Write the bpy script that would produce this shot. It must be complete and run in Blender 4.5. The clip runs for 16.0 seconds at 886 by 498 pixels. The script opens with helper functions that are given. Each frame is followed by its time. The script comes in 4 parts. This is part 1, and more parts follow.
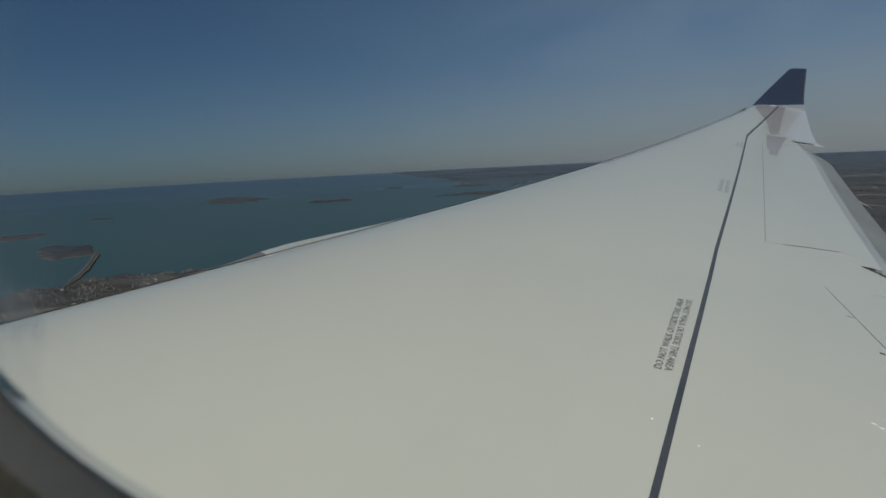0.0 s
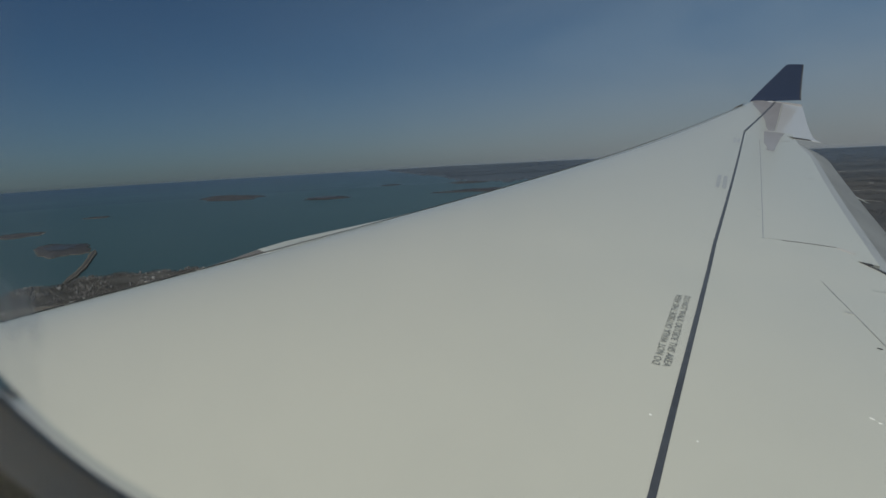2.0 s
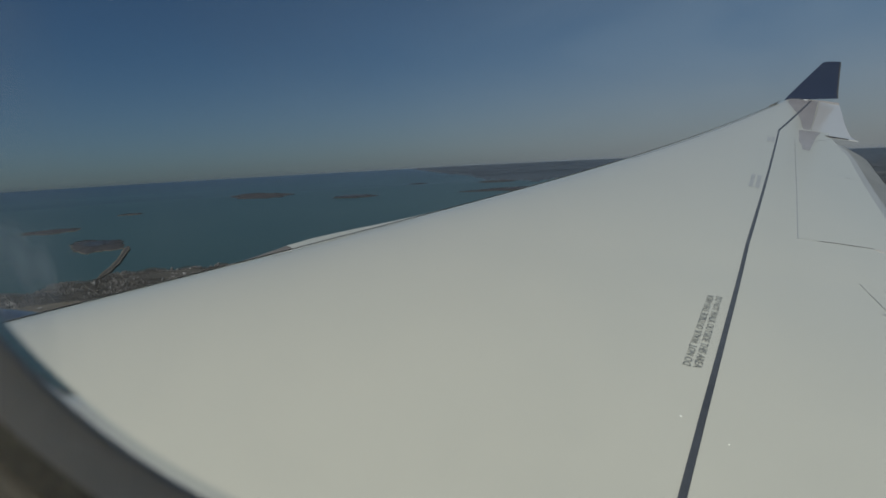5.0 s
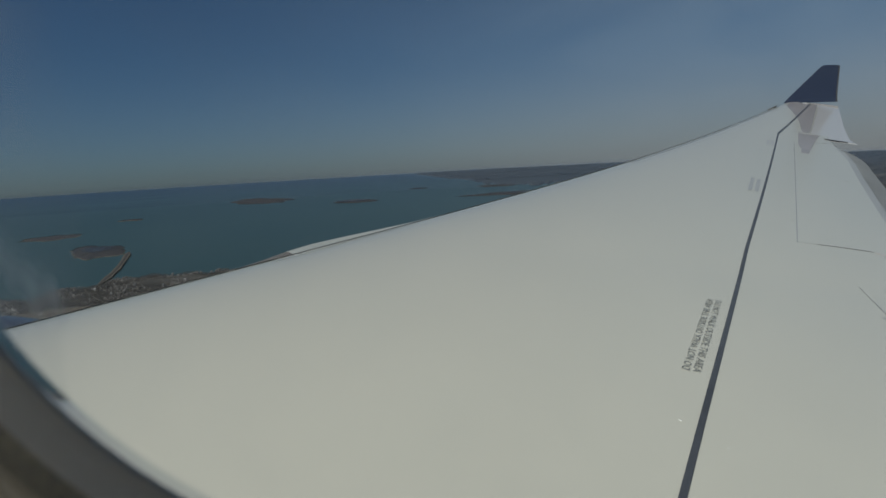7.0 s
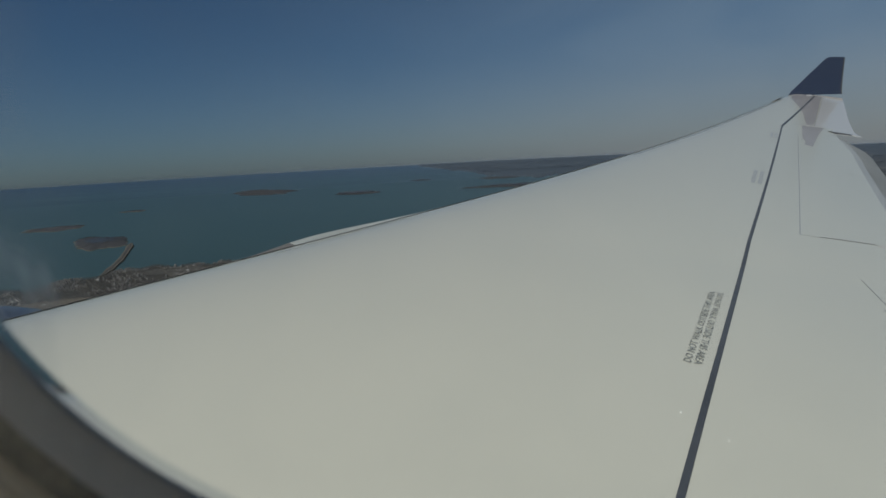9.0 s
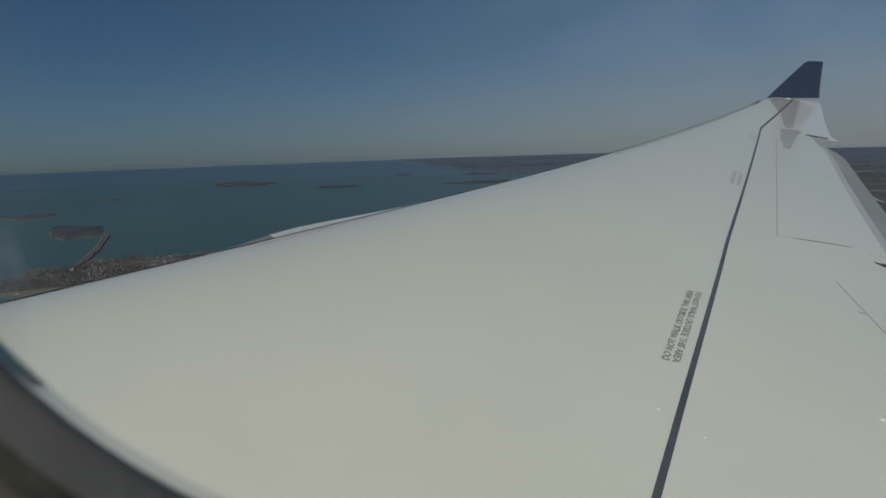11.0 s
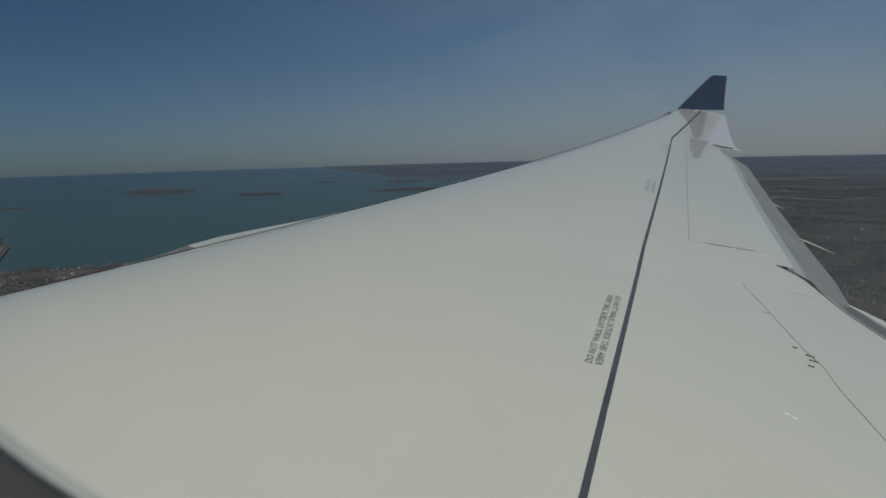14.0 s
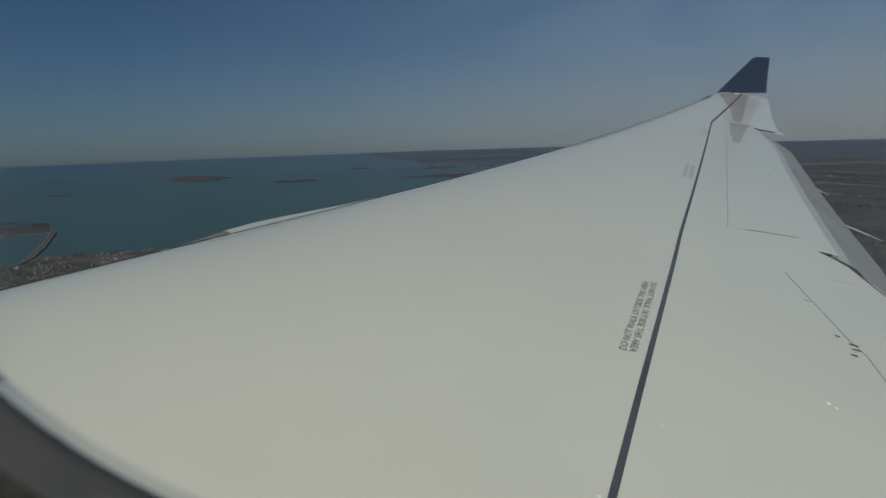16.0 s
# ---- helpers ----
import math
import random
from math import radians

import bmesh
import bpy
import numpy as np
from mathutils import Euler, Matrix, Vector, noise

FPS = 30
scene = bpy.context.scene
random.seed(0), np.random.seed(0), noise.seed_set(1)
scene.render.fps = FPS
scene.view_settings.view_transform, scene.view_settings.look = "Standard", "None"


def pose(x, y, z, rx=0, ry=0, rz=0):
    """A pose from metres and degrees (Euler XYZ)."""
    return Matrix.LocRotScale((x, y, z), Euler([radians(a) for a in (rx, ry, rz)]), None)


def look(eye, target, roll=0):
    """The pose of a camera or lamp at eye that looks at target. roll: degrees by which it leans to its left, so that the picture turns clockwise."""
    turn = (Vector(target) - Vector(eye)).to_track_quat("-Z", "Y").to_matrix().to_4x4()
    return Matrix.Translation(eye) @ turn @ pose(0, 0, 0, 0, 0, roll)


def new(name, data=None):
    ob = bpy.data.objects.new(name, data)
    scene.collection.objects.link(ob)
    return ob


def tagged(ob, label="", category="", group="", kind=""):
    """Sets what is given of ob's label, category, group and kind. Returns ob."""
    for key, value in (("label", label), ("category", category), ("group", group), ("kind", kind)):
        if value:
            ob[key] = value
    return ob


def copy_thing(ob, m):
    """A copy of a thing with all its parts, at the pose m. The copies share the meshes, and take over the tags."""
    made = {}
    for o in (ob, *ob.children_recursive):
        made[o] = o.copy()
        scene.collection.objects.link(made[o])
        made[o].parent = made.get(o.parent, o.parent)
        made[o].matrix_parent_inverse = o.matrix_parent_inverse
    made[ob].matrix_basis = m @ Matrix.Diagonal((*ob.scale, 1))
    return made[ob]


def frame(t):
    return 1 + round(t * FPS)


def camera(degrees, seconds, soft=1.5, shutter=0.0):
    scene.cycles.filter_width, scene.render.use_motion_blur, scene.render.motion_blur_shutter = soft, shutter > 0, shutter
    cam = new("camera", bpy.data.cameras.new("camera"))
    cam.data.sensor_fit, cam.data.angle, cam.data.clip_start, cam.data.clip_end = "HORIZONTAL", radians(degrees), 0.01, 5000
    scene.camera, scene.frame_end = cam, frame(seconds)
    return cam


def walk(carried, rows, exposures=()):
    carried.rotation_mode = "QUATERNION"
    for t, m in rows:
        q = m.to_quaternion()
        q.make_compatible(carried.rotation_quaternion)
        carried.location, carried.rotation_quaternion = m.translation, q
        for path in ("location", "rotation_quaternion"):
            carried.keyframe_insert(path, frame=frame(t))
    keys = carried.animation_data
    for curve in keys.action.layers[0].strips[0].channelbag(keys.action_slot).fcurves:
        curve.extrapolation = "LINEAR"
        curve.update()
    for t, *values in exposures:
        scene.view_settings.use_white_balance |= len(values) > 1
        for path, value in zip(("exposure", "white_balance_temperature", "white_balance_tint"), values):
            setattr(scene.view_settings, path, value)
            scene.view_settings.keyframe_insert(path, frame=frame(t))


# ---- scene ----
cam = camera(67.0, 16.0, soft=1.6)
cam.data.dof.use_dof = True
cam.data.dof.focus_distance = 14.0
cam.data.dof.aperture_fstop = 10.0
walk(cam, [
    (0, pose(0.0147, -0.0204, 0.0178, 82.023, 3.471, 4.293)),
    (0.5, pose(0.0036, -0.0032, 0.0106, 81.960, 3.677, 3.476)),
    (1, pose(0.0070, -0.0101, 0.0127, 81.742, 3.450, 3.410)),
    (1.5, pose(0.0031, 0.0001, 0.0051, 81.740, 3.479, 3.270)),
    (2, pose(0.0111, -0.0156, 0.0170, 81.744, 3.641, 4.070)),
    (2.5, pose(0.0100, -0.0152, 0.0153, 81.771, 3.553, 4.759)),
    (3, pose(0.0128, -0.0184, 0.0148, 81.755, 3.764, 5.571)),
    (3.5, pose(0.0110, -0.0124, 0.0095, 81.583, 3.535, 5.892)),
    (4, pose(0.0028, -0.0000, 0.0027, 81.712, 3.314, 6.126)),
    (4.2, pose(0.0028, -0.0000, 0.0027, 81.742, 3.314, 6.276)),
    (6.3, pose(0.0053, -0.0023, 0.0037, 82.110, 3.542, 6.470)),
    (6.5, pose(0.0053, -0.0023, 0.0037, 82.229, 3.542, 6.492)),
    (7, pose(0.0132, -0.0147, 0.0113, 82.179, 3.734, 6.432)),
    (7.5, pose(0.0226, -0.0255, 0.0129, 81.924, 4.030, 6.534)),
    (8, pose(0.0180, -0.0195, 0.0134, 81.687, 4.097, 6.553)),
    (8.2, pose(0.0180, -0.0195, 0.0134, 81.700, 4.097, 6.590)),
    (10.3, pose(0.0131, -0.0053, 0.0022, 81.010, 2.178, 6.130)),
    (10.5, pose(0.0131, -0.0053, 0.0022, 81.010, 2.178, 5.784)),
    (11, pose(0.0064, -0.0011, 0.0035, 81.026, 2.407, 5.143)),
    (11.5, pose(0.0136, -0.0067, 0.0073, 81.121, 2.689, 3.791)),
    (12, pose(0.0142, -0.0042, 0.0079, 81.043, 2.932, 2.860)),
    (12.5, pose(0.0148, 0.0095, -0.0053, 81.276, 2.953, 2.038)),
    (13, pose(0.0041, -0.0048, 0.0092, 81.125, 2.355, 0.194)),
    (13.5, pose(0.0038, 0.0199, -0.0148, 81.632, 2.270, -1.064)),
    (14, pose(-0.0086, -0.0047, 0.0136, 81.403, 2.080, -1.308)),
    (14.5, pose(-0.0054, -0.0010, 0.0082, 81.661, 2.265, -0.891)),
    (15, pose(-0.0087, 0.0049, 0.0048, 81.464, 2.196, -0.518)),
    (15.5, pose(-0.0065, 0.0050, 0.0020, 80.958, 2.296, 0.198)),
    (16, pose(-0.0023, 0.0002, 0.0045, 80.352, 2.406, 1.576)),
])

# ---- sky, sun, exposure ----
SUN_AZ, SUN_EL = -146.0, 46.0
scene.view_settings.exposure = -0.30
world = bpy.data.worlds.new("sky")
scene.world = world
world.use_nodes = True
wt = world.node_tree
sky = wt.nodes.new("ShaderNodeTexSky")
sky.sky_type = "NISHITA"
sky.sun_disc = False
sky.sun_elevation = radians(SUN_EL)
sky.sun_rotation = radians(SUN_AZ)
sky.altitude = 800
sky.air_density = 0.85
sky.dust_density = 2.2
sky.ozone_density = 5.0
dirs = wt.nodes.new("ShaderNodeTexCoord")
dip = wt.nodes.new("ShaderNodeMapping")           # the horizon lies a little below the level
dip.inputs["Location"].default_value = (0, 0, 0.028)
wt.links.new(dirs.outputs["Generated"], dip.inputs["Vector"])
wt.links.new(dip.outputs["Vector"], sky.inputs["Vector"])
wt.nodes["Background"].inputs["Strength"].default_value = 0.058
cool = wt.nodes.new("ShaderNodeMix")
cool.data_type, cool.blend_type = "RGBA", "MULTIPLY"
cool.inputs["Factor"].default_value = 1.0
cool.inputs["B"].default_value = (0.61, 0.77, 0.83, 1)
wt.links.new(sky.outputs["Color"], cool.inputs["A"])
# a thin veil of cirrus, thicker towards the rear of the aircraft, drawn out in faint wisps
lay = wt.nodes.new("ShaderNodeMapping")
lay.inputs["Rotation"].default_value = (0, radians(24), radians(-20))
lay.inputs["Scale"].default_value = (1.6, 1.6, 5.0)
wt.links.new(dirs.outputs["Generated"], lay.inputs["Vector"])
wisp = wt.nodes.new("ShaderNodeTexNoise")
wisp.inputs["Scale"].default_value = 2.1
wisp.inputs["Detail"].default_value = 5.0
wisp.inputs["Roughness"].default_value = 0.55
wisp.inputs["Distortion"].default_value = 0.7
wt.links.new(lay.outputs["Vector"], wisp.inputs["Vector"])
along = wt.nodes.new("ShaderNodeSeparateXYZ")
wt.links.new(dirs.outputs["Generated"], along.inputs["Vector"])
thick = wt.nodes.new("ShaderNodeMapRange")
thick.interpolation_type = "SMOOTHSTEP"
thick.inputs["From Min"].default_value, thick.inputs["From Max"].default_value = -0.50, 0.75
thick.inputs["To Min"].default_value, thick.inputs["To Max"].default_value = 0.0, 0.40
wt.links.new(along.outputs["X"], thick.inputs["Value"])
uneven = wt.nodes.new("ShaderNodeMapRange")
uneven.inputs["From Min"].default_value, uneven.inputs["From Max"].default_value = 0.30, 0.70
uneven.inputs["To Min"].default_value, uneven.inputs["To Max"].default_value = 0.72, 1.28
wt.links.new(wisp.outputs["Fac"], uneven.inputs["Value"])
cover = wt.nodes.new("ShaderNodeMath")
cover.operation = "MULTIPLY"
wt.links.new(thick.outputs["Result"], cover.inputs[0])
wt.links.new(uneven.outputs["Result"], cover.inputs[1])
veil = wt.nodes.new("ShaderNodeMix")
veil.data_type = "RGBA"
veil.inputs["B"].default_value = (5.7, 7.2, 8.4, 1)
wt.links.new(cover.outputs["Value"], veil.inputs["Factor"])
wt.links.new(cool.outputs["Result"], veil.inputs["A"])
# dusty haze low over the horizon
low = wt.nodes.new("ShaderNodeMapRange")
low.interpolation_type = "SMOOTHSTEP"
low.inputs["From Min"].default_value, low.inputs["From Max"].default_value = -0.03, 0.17
low.inputs["To Min"].default_value, low.inputs["To Max"].default_value = 1.0, 0.0
wt.links.new(along.outputs["Z"], low.inputs["Value"])
dusty = wt.nodes.new("ShaderNodeMix")
dusty.data_type = "RGBA"
dusty.inputs["B"].default_value = (5.2, 4.8, 4.65, 1)
rearward = wt.nodes.new("ShaderNodeMapRange")
rearward.interpolation_type = "SMOOTHSTEP"
rearward.inputs["From Min"].default_value, rearward.inputs["From Max"].default_value = -0.6, 0.55
rearward.inputs["To Min"].default_value, rearward.inputs["To Max"].default_value = 0.10, 0.52
wt.links.new(along.outputs["X"], rearward.inputs["Value"])
dust_share = wt.nodes.new("ShaderNodeMath")
dust_share.operation = "MULTIPLY"
wt.links.new(low.outputs["Result"], dust_share.inputs[0])
wt.links.new(rearward.outputs["Result"], dust_share.inputs[1])
wt.links.new(dust_share.outputs["Value"], dusty.inputs["Factor"])
wt.links.new(veil.outputs["Result"], dusty.inputs["A"])
wt.links.new(dusty.outputs["Result"], wt.nodes["Background"].inputs["Color"])
sun = new("sun", bpy.data.lights.new("sun", "SUN"))
sun.data.energy = 3.72
sun.data.angle = radians(0.53)
sun.data.color = (1.0, 0.965, 0.895)
sd = Vector((math.sin(radians(SUN_AZ)) * math.cos(radians(SUN_EL)), math.cos(radians(SUN_AZ)) * math.cos(radians(SUN_EL)), math.sin(radians(SUN_EL))))
sun.matrix_world = look(sd * 100, (0, 0, 0))

def part(name, bm, material, parent=None, label="", smooth=False):
    """Links a bmesh as one mesh object, under a thing or a part when one is given."""
    me = bpy.data.meshes.new(name)
    bm.to_mesh(me)
    bm.free()
    me.materials.append(material)
    if smooth:
        for f in me.polygons:
            f.use_smooth = True
    ob = new(name, me)
    ob.parent = parent
    if label:
        tagged(ob, label)
    return ob


def raw(name, verts, faces, material, parent=None, label="", smooth=False):
    """Links plain vertex and face lists as one mesh object."""
    me = bpy.data.meshes.new(name)
    me.from_pydata(verts, [], faces)
    me.materials.append(material)
    if smooth:
        for f in me.polygons:
            f.use_smooth = True
    me.update()
    ob = new(name, me)
    ob.parent = parent
    if label:
        tagged(ob, label)
    return ob


# ---- materials ----
def material(name, colour, rough=0.6, metal=0.0, coarse=(0.5, 0.1), fine=(8.0, 0.08), bump=0.0, coat=0.0, second=None, stretch=(1, 1, 1), detail=6.0):
    """A surface with stains at a coarse scale and grain at a fine one. coarse, fine: (scale, strength)."""
    m = bpy.data.materials.new(name)
    m.use_nodes = True
    nt = m.node_tree
    b = nt.nodes["Principled BSDF"]
    b.inputs["Roughness"].default_value = rough
    b.inputs["Metallic"].default_value = metal
    b.inputs["Specular IOR Level"].default_value = 0.08 if rough > 0.9 else 0.5    # earth and foliage hardly shine
    b.inputs["Coat Weight"].default_value = coat
    b.inputs["Coat Roughness"].default_value = 0.16
    co = nt.nodes.new("ShaderNodeTexCoord")
    mp = nt.nodes.new("ShaderNodeMapping")
    mp.inputs["Scale"].default_value = stretch
    nt.links.new(co.outputs["Object"], mp.inputs["Vector"])
    other = second or tuple(c * 0.45 for c in colour)
    last = None
    for k, (scale, amount) in enumerate((coarse, fine)):
        n = nt.nodes.new("ShaderNodeTexNoise")
        n.inputs["Scale"].default_value = scale
        n.inputs["Detail"].default_value = detail if k == 0 else 4.0
        n.inputs["Roughness"].default_value = 0.6
        nt.links.new(mp.outputs["Vector"], n.inputs["Vector"])
        ramp = nt.nodes.new("ShaderNodeMapRange")
        ramp.inputs["From Min"].default_value = 0.38
        ramp.inputs["From Max"].default_value = 0.66
        ramp.inputs["To Max"].default_value = amount
        nt.links.new(n.outputs["Fac"], ramp.inputs["Value"])
        mix = nt.nodes.new("ShaderNodeMix")
        mix.data_type = "RGBA"
        nt.links.new(ramp.outputs["Result"], mix.inputs["Factor"])
        if last is None:
            mix.inputs["A"].default_value = (*colour, 1)
        else:
            nt.links.new(last.outputs["Result"], mix.inputs["A"])
        mix.inputs["B"].default_value = (*other, 1)
        last = mix
        if k == 1 and bump:
            bp = nt.nodes.new("ShaderNodeBump")
            bp.inputs["Strength"].default_value = bump
            bp.inputs["Distance"].default_value = 0.02
            nt.links.new(n.outputs["Fac"], bp.inputs["Height"])
            nt.links.new(bp.outputs["Normal"], b.inputs["Normal"])
    nt.links.new(last.outputs["Result"], b.inputs["Base Color"])
    return m


def varied(m, low=0.7, high=1.25):
    """Lets joined small pieces differ in brightness, island by island."""
    nt = m.node_tree
    b = nt.nodes["Principled BSDF"]
    src = b.inputs["Base Color"].links[0].from_socket
    geo = nt.nodes.new("ShaderNodeNewGeometry")
    mr = nt.nodes.new("ShaderNodeMapRange")
    mr.inputs["To Min"].default_value, mr.inputs["To Max"].default_value = low, high
    nt.links.new(geo.outputs["Random Per Island"], mr.inputs["Value"])
    mul = nt.nodes.new("ShaderNodeVectorMath")
    mul.operation = "SCALE"
    nt.links.new(src, mul.inputs[0])
    nt.links.new(mr.outputs["Result"], mul.inputs["Scale"])
    nt.links.new(mul.outputs["Vector"], b.inputs["Base Color"])
    return m


wing_paint = material("wing_paint", (0.688, 0.666, 0.565), 0.38, 0, (0.35, 0.14), (2.2, 0.07), 0.0, 1.0, (0.515, 0.54, 0.48), (1, 0.35, 1))
wing_paint.node_tree.nodes["Principled BSDF"].inputs["Coat IOR"].default_value = 1.72
panel_paint = material("panel_paint", (0.68, 0.66, 0.64), 0.45, 0, (0.6, 0.12), (5, 0.06), 0, 1.0, (0.55, 0.54, 0.52))
flap_paint = material("flap_paint", (0.205, 0.205, 0.196), 0.55, 0, (1.3, 0.7), (6, 0.25), 0, 0.1, (0.29, 0.292, 0.282), (1.6, 0.25, 1))
shroud_paint = material("shroud_paint", (0.34, 0.348, 0.345), 0.5, 0, (1.1, 0.7), (5, 0.25), 0, 0.35, (0.42, 0.424, 0.418), (1.6, 0.25, 1))
# darker copy of the flap's grey: the inboard flap's shade is in the colour
flap_shade_grey = material("flap_shade_grey", (0.105, 0.107, 0.11), 0.6, 0, (1.2, 0.5), (8, 0.2), 0, 0.1, (0.14, 0.142, 0.145), (1, 0.3, 1))
grime = material("grime", (0.44, 0.445, 0.42), 0.7, 0, (2.2, 0.8), (9, 0.5), 0, 1.0, (0.58, 0.585, 0.54), (1, 0.4, 1))
engine_blue = material("engine_blue", (0.043, 0.056, 0.084), 0.3, 0, (0.6, 0.3), (5, 0.1), 0, 0.5, (0.035, 0.045, 0.068))
slat_metal = material("slat_metal", (0.45, 0.465, 0.45), 0.45, 0.1, (0.8, 0.15), (6, 0.08), 0, 0, (0.36, 0.37, 0.36))
# dark counterpart of the slat's colour, with the shade on its parts painted in
slat_shade = material("slat_shaded", (0.20, 0.19, 0.185), 0.6, 0.1, (1.2, 0.4), (9, 0.2), 0, 0, (0.08, 0.07, 0.07))
stripe_paint = material("stripe_paint", (0.052, 0.055, 0.064), 0.5, 0, (1.5, 0.35), (14, 0.25), 0, 0.2, (0.11, 0.12, 0.14))
letter_paint = material("letter_paint", (0.075, 0.08, 0.085), 0.6, 0, (20, 0.75), (75, 0.5), 0, 0.2, (0.37, 0.38, 0.345))
faded_paint = material("faded_paint", (0.39, 0.392, 0.38), 0.6, 0, (5, 0.5), (26, 0.5), 0, 0.6, (0.40, 0.41, 0.40))
seal_rubber = material("seal_rubber", (0.035, 0.036, 0.042), 0.7, 0, (3, 0.3), (25, 0.2), 0, 0, (0.08, 0.08, 0.08))
seam_fill = material("seam_fill", (0.36, 0.365, 0.35), 0.65, 0, (2.0, 0.6), (18, 0.4), 0, 1.0, (0.46, 0.47, 0.45))
seam_dark = material("seam_dark", (0.20, 0.20, 0.19), 0.65, 0, (2.5, 0.5), (18, 0.4), 0, 1.0, (0.3, 0.3, 0.29))
sealant = material("weathered_sealant", (0.37, 0.335, 0.325), 0.6, 0, (1.3, 0.55), (7, 0.3), 0, 1.0, (0.50, 0.475, 0.46))
tip_blue = material("winglet_blue", (0.016, 0.024, 0.050), 0.32, 0, (0.9, 0.3), (7, 0.15), 0, 0.7, (0.028, 0.036, 0.068))
worn_primer = material("worn_primer", (0.50, 0.45, 0.425), 0.6, 0, (6, 0.6), (30, 0.4), 0, 0.6, (0.60, 0.56, 0.51))
bare_metal = material("bare_metal", (0.75, 0.75, 0.74), 0.22, 1.0, (3, 0.2), (20, 0.2), 0, 0, (0.5, 0.5, 0.5))
glint_white = material("glint_white", (0.93, 0.93, 0.92), 0.3, 0, (3, 0.1), (20, 0.1), 0, 0.5, (0.8, 0.8, 0.8))
trim_plastic = material("trim_plastic", (0.64, 0.585, 0.49), 0.75, 0, (5, 0.3), (60, 0.2), 0.15, 0, (0.55, 0.50, 0.41))
reveal_plastic = material("reveal_plastic", (0.82, 0.785, 0.74), 0.6, 0, (12, 0.5), (90, 0.3), 0.1, 0, (0.70, 0.67, 0.635))
dusty_seal = material("dusty_seal", (0.48, 0.45, 0.37), 0.9, 0, (45, 1.0), (160, 0.6), 0.6, 0, (0.22, 0.21, 0.19))
cabin_grey = material("cabin_grey", (0.78, 0.75, 0.68), 0.8, 0, (2, 0.2), (30, 0.2), 0.1)
hull_white = material("hull_white", (0.72, 0.72, 0.70), 0.4, 0, (0.6, 0.1), (4, 0.05), 0, 0.3)
land_brown = material("winter_land", (0.049, 0.055, 0.063), 0.95, 0, (0.009, 0.9), (0.12, 0.7), 0, 0, (0.084, 0.080, 0.076), detail=9)
town_earth = material("town_earth", (0.101, 0.096, 0.090), 0.95, 0, (0.05, 0.9), (0.4, 0.7), 0, 0, (0.054, 0.053, 0.049), detail=8)
island_brown = material("island_scrub", (0.050, 0.053, 0.060), 0.95, 0, (0.02, 0.6), (0.2, 0.5), 0, 0, (0.060, 0.058, 0.058))
sand = material("beach_sand", (0.131, 0.118, 0.098), 0.95, 0, (0.03, 0.6), (0.4, 0.4), 0, 0, (0.079, 0.071, 0.060))
pale_earth = material("pale_clearing", (0.20, 0.195, 0.19), 0.95, 0, (0.03, 1.0), (0.2, 0.5), 0, 0, (0.105, 0.103, 0.10))
street_grey = material("street_grey", (0.116, 0.110, 0.102), 0.95, 0, (0.05, 0.7), (0.6, 0.5), 0, 0, (0.066, 0.064, 0.059))
bare_earth = material("bare_earth", (0.075, 0.075, 0.078), 0.9, 0, (0.05, 0.4), (0.6, 0.3), 0, 0, (0.08, 0.08, 0.08))
woods = varied(material("bare_woods", (0.075, 0.073, 0.076), 0.95, 0, (0.013, 1.0), (0.08, 0.6), 0, 0, (0.043, 0.049, 0.057)), 0.82, 1.22)
town_trees = varied(material("town_trees", (0.070, 0.066, 0.062), 0.95, 0, (0.03, 0.6), (0.5, 0.4), 0, 0, (0.049, 0.049, 0.047)), 0.7, 1.35)
roofs = varied(material("town_roofs", (0.135, 0.128, 0.12), 0.85, 0, (0.05, 0.5), (0.6, 0.3), 0, 0, (0.09, 0.085, 0.085)), 0.55, 1.45)
hamlet_roofs = varied(material("hamlet_roofs", (0.125, 0.12, 0.114), 0.85, 0, (0.05, 0.5), (0.6, 0.3), 0, 0, (0.08, 0.075, 0.075)), 0.5, 1.5)
pale_roofs = varied(material("pale_roofs", (0.20, 0.197, 0.19), 0.8, 0, (0.05, 0.5), (0.6, 0.3), 0, 0, (0.2, 0.19, 0.18)), 0.5, 1.5)
house_wall = material("house_wall", (0.16, 0.155, 0.15), 0.85, 0, (0.1, 0.3), (1.2, 0.2), 0, 0, (0.2, 0.19, 0.18))
house_roof = material("house_roof", (0.11, 0.105, 0.105), 0.85, 0, (0.1, 0.4), (1.5, 0.3), 0, 0, (0.07, 0.065, 0.065))
flat_roof = material("flat_roof", (0.24, 0.24, 0.24), 0.8, 0, (0.1, 0.3), (1.0, 0.2), 0, 0, (0.28, 0.28, 0.275))


